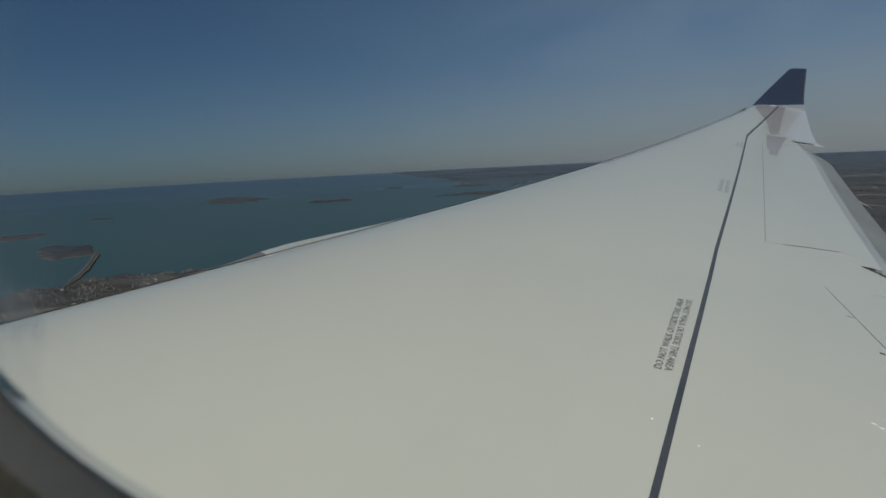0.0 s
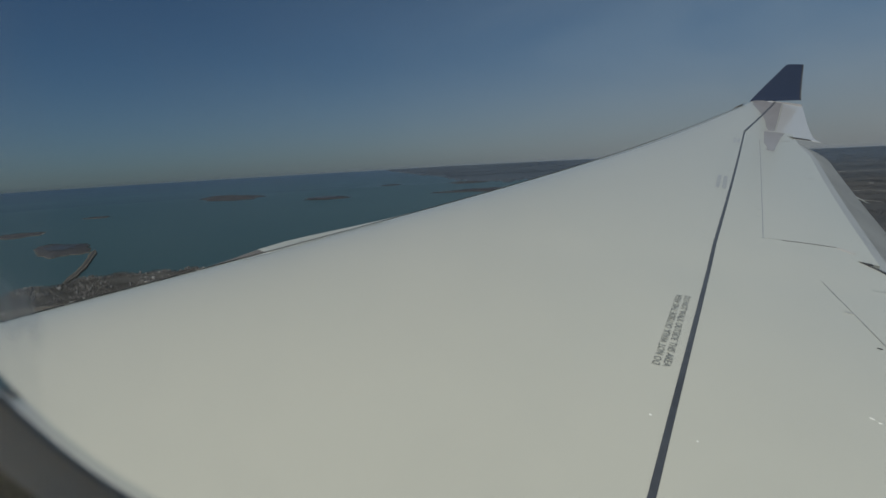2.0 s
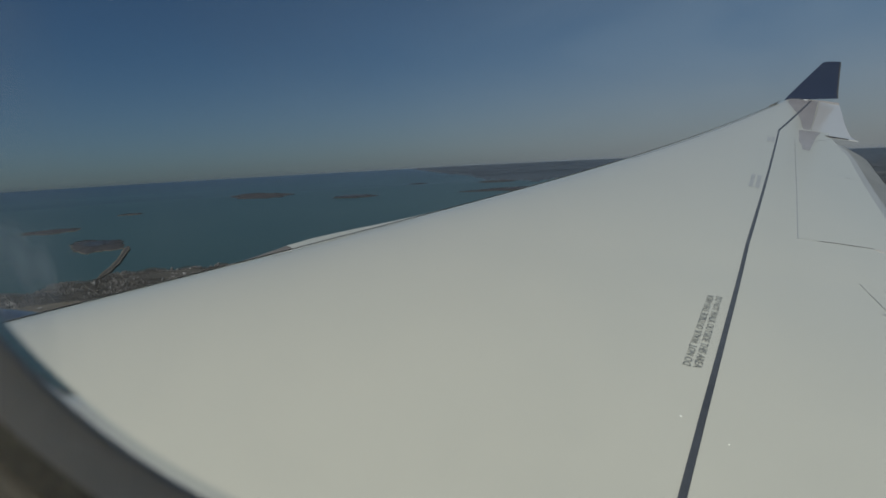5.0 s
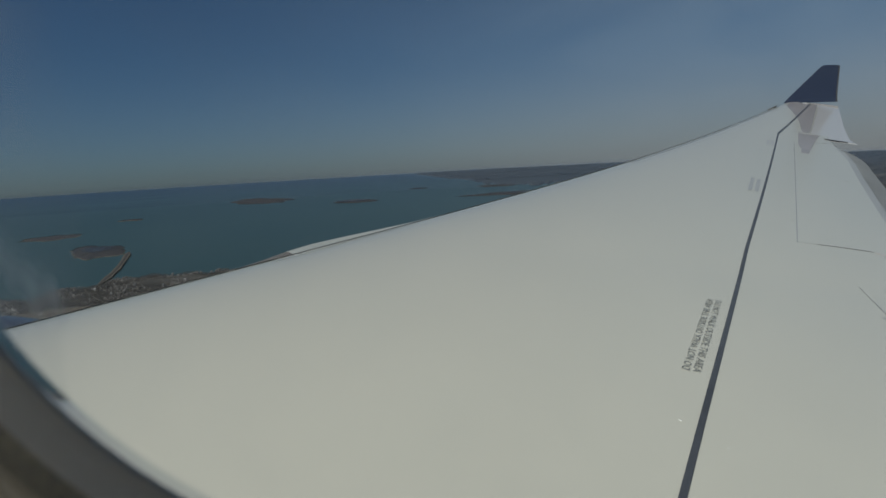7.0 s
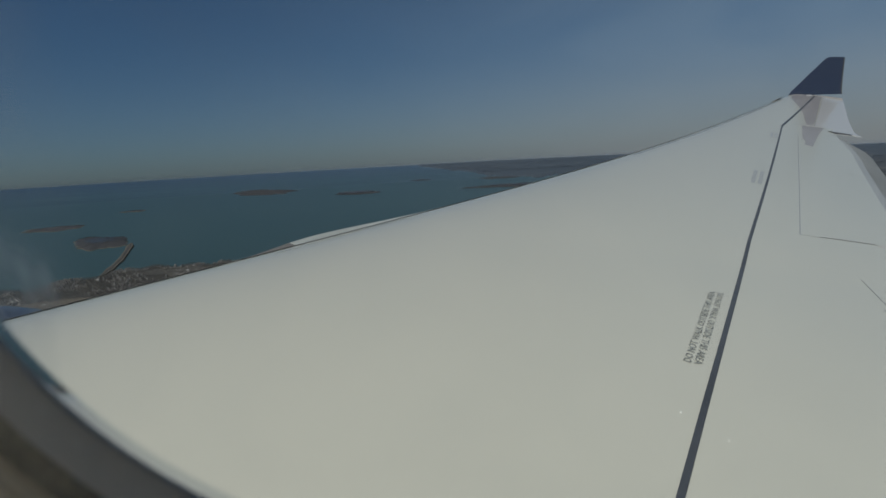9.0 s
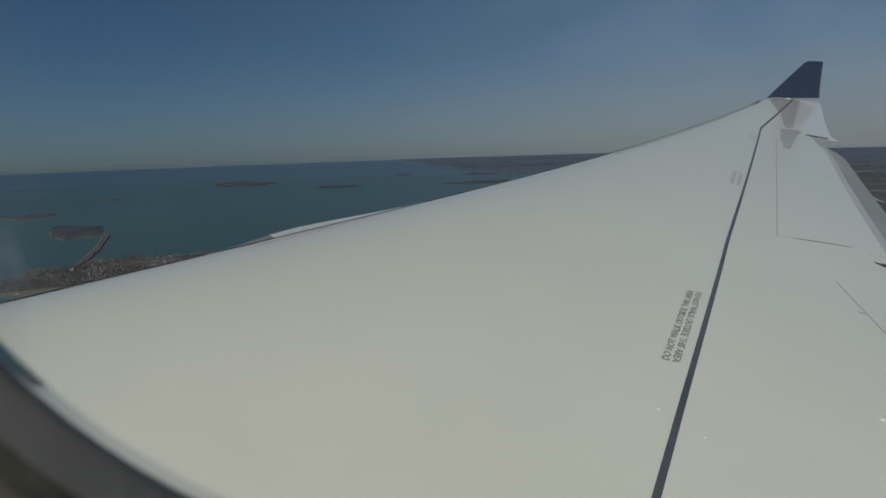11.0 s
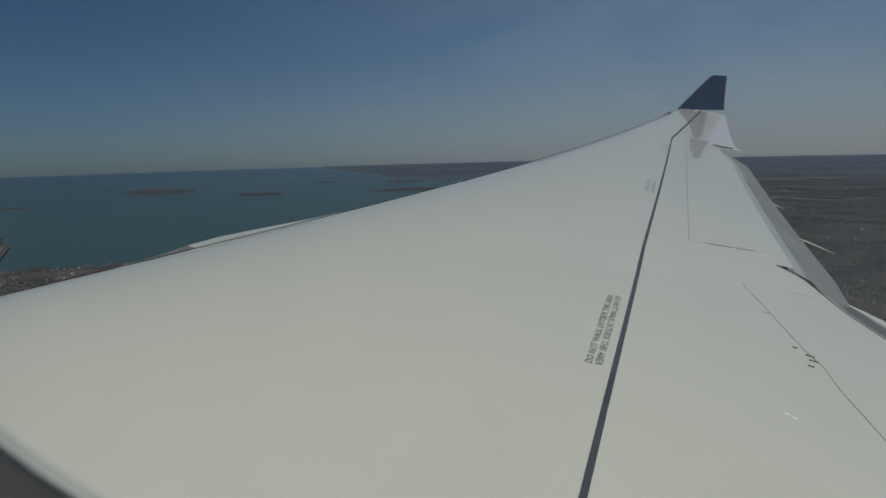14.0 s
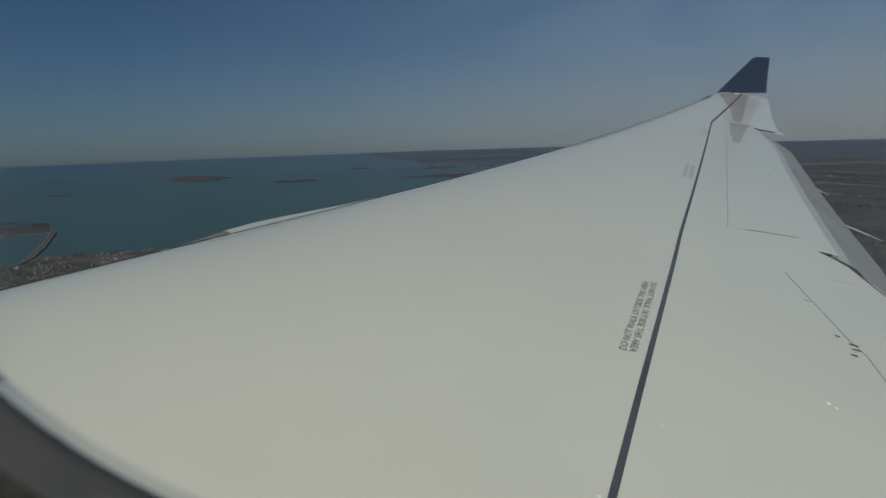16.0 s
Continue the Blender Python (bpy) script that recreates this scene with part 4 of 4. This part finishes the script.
def aileron_outline(y):
    k = (y - 18.95) / (TIP_Y - 18.95)
    far = 0.895 + 0.09 * max(0.0, (y - 21) / 5.6) ** 1.5
    far += 0.036 * min(1.0, max(0.0, (19.35 - y) / 0.3))
    near = 0.748 if y < 19.5 else 0.634
    x0 = x_front(y) + near * (x_rear(y) - x_front(y))
    x1 = x_front(y) + far * (x_rear(y) - x_front(y))
    z0, z1 = top(y, near) - 0.002, top(y, far)
    return [(x0 + (x1 - x0) * t, z0 + (z1 - z0) * t - 0.02 * t * t * (1 - k)) for t in (0, 0.2, 0.4, 0.6, 0.8, 1)]


surface_part("aileron", [18.99, 19.25, 19.49, 19.51] + span(19.7, TIP_Y - 0.25, 22), aileron_outline, panel_paint, "pale pinkish grey aileron", 0.06)
def seal_width(y):
    return 0.035 + 0.06 * min(1.0, max(0.0, (y - 7.25) / 0.4)) * min(1.0, max(0.15, (8.1 - y) / 0.2))


# dark end gap of the aileron and the seal along the inboard rear edge
line_strip("aileron_gap", [(8.02, 18.78), (8.30, 18.84), (8.58, 18.88)], 0.17, seal_rubber, "dark gap beside the aileron", 0.012, 0.02, 6, None, 0.35)
surface_part("rear_edge_seal", span(0.5, 7.4, 24) + span(7.45, 8.06, 12), lambda y: [(x_cut(y) - 0.04 + seal_width(y) * t, top(y, s_of(x_cut(y) - 0.04 + seal_width(y) * t, y)) + 0.010 - 0.015 * t) for t in (0, 0.5, 1)], seal_rubber, "black rubber rear edge seal", 0.06)


# black piece added to cover the sunlit step in the skin
surface_part("step_cover", span(8.005, 8.055, 2), lambda y: [(4.26 + 0.12 * t, top(y, s_of(4.26 + 0.12 * t, y)) + 0.008) for t in (0, 0.5, 1)], seal_rubber, "black cover over the bright step in the skin", 0.05)


# slats along the front
def slat_outline(y):
    c = x_rear(y) - x_front(y)
    rise = math.exp(-((y - 6.75) / (0.75 if y < 6.75 else 1.15)) ** 2) * min(1.0, max(0.0, (y - 5.9) / 0.75))
    lift = 0.012 + 0.055 * rise
    return [(x_front(y) + s * c, top(y, max(s, 0.0)) + lift - max(0.0, -s) * c * 0.5 - 0.06 * rise * (1 if s > 0.03 else 0)) for s in (-0.03, -0.015, 0.0, 0.006, 0.015, 0.026, 0.034)]


surface_part("outboard_slat", span(6.55, 24.9, 60), slat_outline, slat_metal, "pale grey leading edge slat", 0.012)


def inner_slat_outline(y):
    c = x_rear(y) - x_front(y)
    return [(x_front(y) + s * c, top(y, max(s, 0.0)) + 0.016 - max(0.0, -s) * c * 0.5) for s in (-0.02, -0.01, 0.0, 0.008, 0.018, 0.028)]


surface_part("inboard_slat", span(0.4, 5.93, 30), inner_slat_outline, slat_shade, "brownish leading edge slat, its shade put into the colour", 0.012)
surface_part("slat_end", span(5.94, 6.54, 8), slat_outline, slat_shade, "dark slat end rib", 0.02)
surface_part("slat_gap", span(6.5, 10.5, 24), lambda y: [(x_front(y) + s * (x_rear(y) - x_front(y)), top(y, s) + h) for s, h in ((0.0345, 0.009), (0.0352, 0.0085), (0.0358, 0.005))], seal_rubber, "dark slot behind the slat", 0.004)
line_strip("slat_gap", [at(y, 0.08)[:2] for y in span(13.5, 24.9, 10)], 0.035, seam_dark, "dark slot behind the slat", 0.004, 0.004, 6)

for y0, y1, sh in ((6.0, 6.9, 0.075), (6.4, 7.5, 0.062), (7.0, 7.9, 0.07), (4.6, 6.2, 0.055)):
    line_strip("grime_streak", [at(y, sh)[:2] for y in span(y0, y1, 5)], 0.05, grime, "faint grime streak behind the slat", 0.003, 0.003, 5, None, 0.4)

surface_part("slat_end", span(24.92, 25.5, 4), lambda y: [(x_front(y) + s * (x_rear(y) - x_front(y)), top(y, max(s, 0.0)) + 0.06 - 0.3 * max(0.0, -s)) for s in (-0.05, 0.0, 0.03, 0.06)], slat_shade, "dark slat end rib", 0.03)
# the glint at the winglet's foot, painted on in white
line_strip("chip_glint", [(10.42, 26.40), (10.62, 26.52)], 0.05, glint_white, "tiny white-painted glint of a paint chip", 0.02, 0.02, 2)

# the winglet
def winglet():
    y0, y1 = TIP_Y + 0.02, 27.35
    low = [(9.85, 1.17), (10.4, 1.20), (11.72, 1.13)]
    high = [(11.50, 2.50), (11.72, 2.52), (12.12, 2.46)]
    verts, faces = [], []
    steps = (0, 0.12, 0.24, 0.36, 0.48, 0.60, 0.72, 0.84, 0.90, 0.94, 0.97, 0.99, 1.0)
    rows = len(steps) - 1
    for t in steps:
        bend = 1 - math.sqrt(max(0.0, 1 - max(0.0, (t - 0.94) / 0.06) ** 2))      # rounded upper corners
        y = y0 + (y1 - y0) * (t ** 0.8)
        for k in range(9):
            f = k / 8
            xa = low[0][0] + (low[2][0] - low[0][0]) * f
            xb = high[0][0] + (high[2][0] - high[0][0]) * f
            za = 1.17 - 0.09 * f
            zb = high[0][1] + (high[2][1] - high[0][1]) * f
            th = (0.06 * (1 - t) + 0.03) * 1.2 * math.sqrt(f + 0.002) * (1 - f) + 0.006
            px = xa + (xb - xa) * t + bend * (0.09 * (1 - f) - 0.04 * f)
            verts.append((px, y - th, za + (zb - za) * t))
            verts.append((px, y + th, za + (zb - za) * t))
    for i in range(rows):
        for k in range(8):
            for side in (0, 1):
                a = (i * 9 + k) * 2 + side
                b, c, d = a + 2, a + 20, a + 18
                faces.append((a, b, c, d) if side == 0 else (d, c, b, a))
        for k in (0, 8):
            a = (i * 9 + k) * 2
            faces.append((a, a + 18, a + 19, a + 1))
    for k in range(8):
        a = rows * 18 + k * 2
        faces.append((a, a + 2, a + 3, a + 1))
    ob = raw("winglet", verts, faces, tip_blue, wing, "dark blue painted winglet")
    strip, quads = [], []
    for i in range(rows - 1):
        e = Vector(verts[(i * 9 + 8) * 2])
        strip += [e + Vector(p) for p in ((-0.045, -0.012, 0), (0.008, -0.008, 0), (0.008, 0.022, 0), (-0.045, 0.026, 0))]
    for i in range(rows - 2):
        quads += [(4 * i + k, 4 * i + (k + 1) % 4, 4 * i + 4 + (k + 1) % 4, 4 * i + 4 + k) for k in range(4)]
    quads += [(3, 2, 1, 0), tuple(4 * (rows - 2) + k for k in range(4))]
    raw("trailing_edge", strip, quads, seal_rubber, ob, "thin black trailing edge strip")


winglet()
surface_part("tip_cap", span(TIP_Y - 0.02, TIP_Y + 0.10, 4), lambda y: [(x_front(y) + s * (x_rear(y) - x_front(y)), top(y, s) + 0.010 + 0.035 * max(0.0, s - 0.4) / 0.58) for s in (0.02, 0.1, 0.25, 0.4, 0.55, 0.7, 0.85, 0.98)], sealant, "pale wing tip fairing below the winglet", 0.6)


# the engine hung ahead of the wing
def engine():
    ob = tagged(new("engine"), "dark blue jet engine nacelle hung ahead of the wing", "engine")
    ob.matrix_world = pose(-6.78, 6.75, -2.83)
    def lathe(name, rows, mat, label):
        n = 48
        verts, faces = [], []
        for x, r in rows:
            verts += [(x, r * math.cos(2 * math.pi * k / n), r * math.sin(2 * math.pi * k / n)) for k in range(n)]
        for i in range(len(rows) - 1):
            for k in range(n):
                faces.append((i * n + k, (i + 1) * n + k, (i + 1) * n + (k + 1) % n, i * n + (k + 1) % n))
        return raw(name, verts, faces, mat, ob, label, True)
    lathe("cowling", [(-1.9, 1.22), (-1.4, 1.36), (-0.6, 1.42), (0.2, 1.41), (0.9, 1.34), (1.5, 1.18), (2.1, 0.95), (2.4, 0.82)], engine_blue, "dark blue engine cowling")
    lathe("inlet_lip", [(-1.9, 1.22), (-2.05, 1.13), (-2.02, 1.05), (-1.7, 1.02), (-0.8, 1.05)], bare_metal, "polished metal inlet lip")
    lathe("exhaust_nozzle", [(2.4, 0.82), (2.9, 0.62), (3.2, 0.50), (3.2, 0.44), (2.6, 0.40)], seam_dark, "dull grey exhaust nozzle")
    bm = bmesh.new()
    bmesh.ops.create_cube(bm, size=1, matrix=Matrix.Translation((3.2, 0, 0.72)) @ Matrix.Diagonal((2.6, 0.3, 0.7, 1)))
    bmesh.ops.bevel(bm, geom=bm.edges[:], offset=0.12, segments=3, affect="EDGES")
    part("pylon", bm, wing_paint, ob, "pale grey engine pylon")


engine()


# flap track fairings poking out behind
def fairing(y, x0, z0, x1, z1, r):
    verts, faces = [], []
    n, rows = 12, 14
    for i in range(rows + 1):
        t = i / rows
        rad = r * math.sin(math.pi * (0.06 + 0.94 * t) ** 0.7) + 0.003
        for k in range(n):
            a = 2 * math.pi * k / n
            verts.append((x0 + (x1 - x0) * t, y + rad * 0.8 * math.cos(a), z0 + (z1 - z0) * t + rad * math.sin(a)))
    for i in range(rows):
        for k in range(n):
            faces.append((i * n + k, i * n + (k + 1) % n, (i + 1) * n + (k + 1) % n, (i + 1) * n + k))
    faces.append(tuple(range(n)))
    raw("flap_track_fairing", verts, faces, slat_metal, wing, "pale canoe-shaped flap track fairing", True)


fairing(10.6, 5.93, -1.645, 6.56, -1.93, 0.015)
fairing(14.1, 7.1, -1.30, 7.56, -1.56, 0.015)

# ---- the cabin window and the hull round the camera ----
WX, WZ, WR = -0.0014, 0.0582, 0.1587     # the opening's lower arc
WIN_Y = 0.15


def opening(grow, n=96):
    """The rounded opening in the wall plane, as (x, z): an upright stadium with that growth."""
    pts = []
    r = WR + grow
    for k in range(n):
        a = 2 * math.pi * k / n
        x, z = r * math.cos(a), r * math.sin(a)
        pts.append((WX + (x + 0.10 if x > 0 else x), WZ + (z + 0.06 if z > 0 else z)))
    return pts


def ring(name, rows, mat, parent, label=""):
    """A ring lofted through rows of (growth, y)."""
    verts, faces = [], []
    n = 96
    for g, y in rows:
        verts += [(x, y, z) for x, z in opening(g, n)]
    for i in range(len(rows) - 1):
        for k in range(n):
            faces.append((i * n + k, i * n + (k + 1) % n, (i + 1) * n + (k + 1) % n, (i + 1) * n + k))
    ob = raw(name, verts, faces, mat, parent, label, True)
    return ob


window = tagged(new("window_1"), "rounded cabin window with dark plastic surround", "window", kind="structure")
ring("window_reveal", [(0.0017, WIN_Y + 0.004), (0.0018, WIN_Y), (0.0022, 0.1460), (0.0028, 0.1400), (0.0036, 0.1358)], reveal_plastic, window, "dark grey plastic window reveal")
ring("window_ledge", [(0.0036, 0.1358), (0.0050, 0.1350), (0.0080, 0.1346), (0.0112, 0.1345)], dusty_seal, window, "dusty olive grey seal round the window")
ring("window_surround", [(0.0112, 0.1345), (0.0118, 0.1326), (0.0128, 0.1320), (0.0137, 0.1330), (0.0143, 0.1342), (0.0158, 0.1340), (0.0164, 0.1322), (0.0174, 0.1316), (0.0184, 0.1330), (0.022, 0.1300), (0.034, 0.110), (0.046, 0.088), (0.056, 0.078), (0.072, 0.070), (0.10, 0.066)], trim_plastic, window, "ridged beige plastic window surround")


def pane_slab():
    """The inner acrylic pane: flat, with its outer face bevelled off towards the rim."""
    n = 480
    rows = [(0.0026, 0.1501), (-0.0004, 0.1501), (-0.0029, 0.1501), (-0.0029, 0.1523), (-0.0004, 0.15125), (0.0026, 0.1502)]
    verts, faces = [], []
    for g, y in rows:
        verts += [(x, y, z) for x, z in opening(g, n)]
    for i in range(len(rows)):
        if i == 2:
            continue
        a, b = i * n, ((i + 1) % len(rows)) * n
        for k in range(n):
            j = (k + 1) % n
            faces.append((a + k, a + j, b + j, b + k))
    faces.append(tuple(2 * n + k for k in range(n)))
    faces.append(tuple(3 * n + k for k in reversed(range(n))))
    bm = bmesh.new()
    vs = [bm.verts.new(v) for v in verts]
    for f in faces:
        bm.faces.new([vs[i] for i in f])
    bmesh.ops.recalc_face_normals(bm, faces=bm.faces)
    ob = part("inner_pane", bm, clear_acrylic, window, "clear acrylic pane with a bevelled rim")
    ob.data.materials.append(ground_acrylic)
    for f in ob.data.polygons:
        f.material_index = 1 if 0.05 < abs(f.normal.y) < 0.97 else 0
    ob.visible_shadow = False


pane_slab()
bm = bmesh.new()
bm.faces.new([bm.verts.new((x, 0.1560, z)) for x, z in opening(0.0012)])
pane = part("pane", bm, acrylic, window, "outer pane with dust and smeared wipe marks")
pane.visible_shadow = False


def wall_with_hole():
    """The hull wall: a plate with the opening cut through, inside and outside faces."""
    n = 96
    verts, faces = [], []
    for y, g in ((0.064, 0.098), (0.186, 0.062)):
        inner = opening(g, n)
        for k, (x, z) in enumerate(inner):
            a = 2 * math.pi * k / n
            ca, sa = math.cos(a), math.sin(a)
            q = min(4.0 / max(abs(ca), 1e-6), 1.15 / max(abs(sa), 1e-6))
            verts += [(x, y, z), (q * ca, y, q * sa)]
    for side in (0, 1):
        o = side * 2 * n
        for k in range(n):
            a, b = o + 2 * k, o + 2 * ((k + 1) % n)
            faces.append((a, a + 1, b + 1, b) if side else (a, b, b + 1, a + 1))
    ob = raw("wall_cabin", verts, faces, cabin_grey)
    tagged(ob, "grey plastic cabin side wall round the window", "wall", kind="structure")


wall_with_hole()


def slab(name, centre, size, mat, label, category):
    bm = bmesh.new()
    bmesh.ops.create_cube(bm, size=1, matrix=Matrix.Translation(centre) @ Matrix.Diagonal((*size, 1)))
    bmesh.ops.bevel(bm, geom=bm.edges[:], offset=0.01, segments=1, affect="EDGES")
    return tagged(part(name, bm, mat), label, category, kind="structure")


slab("floor", (0, -1.2, -1.19), (8.1, 2.78, 0.06), cabin_grey, "grey cabin floor", "floor")
slab("ceiling", (0, -1.2, 1.19), (8.1, 2.78, 0.06), cabin_grey, "grey cabin ceiling", "ceiling")
# the far side of the cabin has windows, unseen and made oversize for light
slab("wall_aisle", (0, -2.62, -0.76), (8.1, 0.06, 0.80), cabin_grey, "grey cabin wall across the aisle, below its windows", "wall")
slab("wall_aisle", (0, -2.62, 1.0), (8.1, 0.06, 0.32), cabin_grey, "grey cabin wall across the aisle, above its windows", "wall")
for k in range(9):
    slab("wall_pier", (-4.0 + k * 1.0, -2.62, 0.24), (0.14, 0.06, 1.198), cabin_grey, "grey pier between cabin windows", "wall")
slab("wall_front", (-4.08, -1.2, 0), (0.06, 2.76, 2.3), cabin_grey, "grey cabin partition", "wall")
slab("wall_rear", (4.08, -1.2, 0), (0.06, 2.76, 2.3), cabin_grey, "grey cabin partition", "wall")


def hull_skin():
    """The white outer skin round the window, 5 mm off the cabin wall."""
    n = 96
    verts, faces = [], []
    for k, (x, z) in enumerate(opening(0.066, n)):
        a = 2 * math.pi * k / n
        ca, sa = math.cos(a), math.sin(a)
        q = min(4.1 / max(abs(ca), 1e-6), 1.22 / max(abs(sa), 1e-6))
        for y in (0.192, 0.198):
            verts += [(x, y, z), (q * ca, y, q * sa)]
    for k in range(n):
        a, b = 4 * k, 4 * ((k + 1) % n)
        faces += [(a, a + 1, b + 1, b), (a + 2, b + 2, b + 3, a + 3), (a, b, b + 2, a + 2), (a + 1, a + 3, b + 3, b + 1)]
    tagged(raw("wall_hull", verts, faces, hull_white), "white outer skin of the fuselage round the window", "wall", kind="structure")


hull_skin()
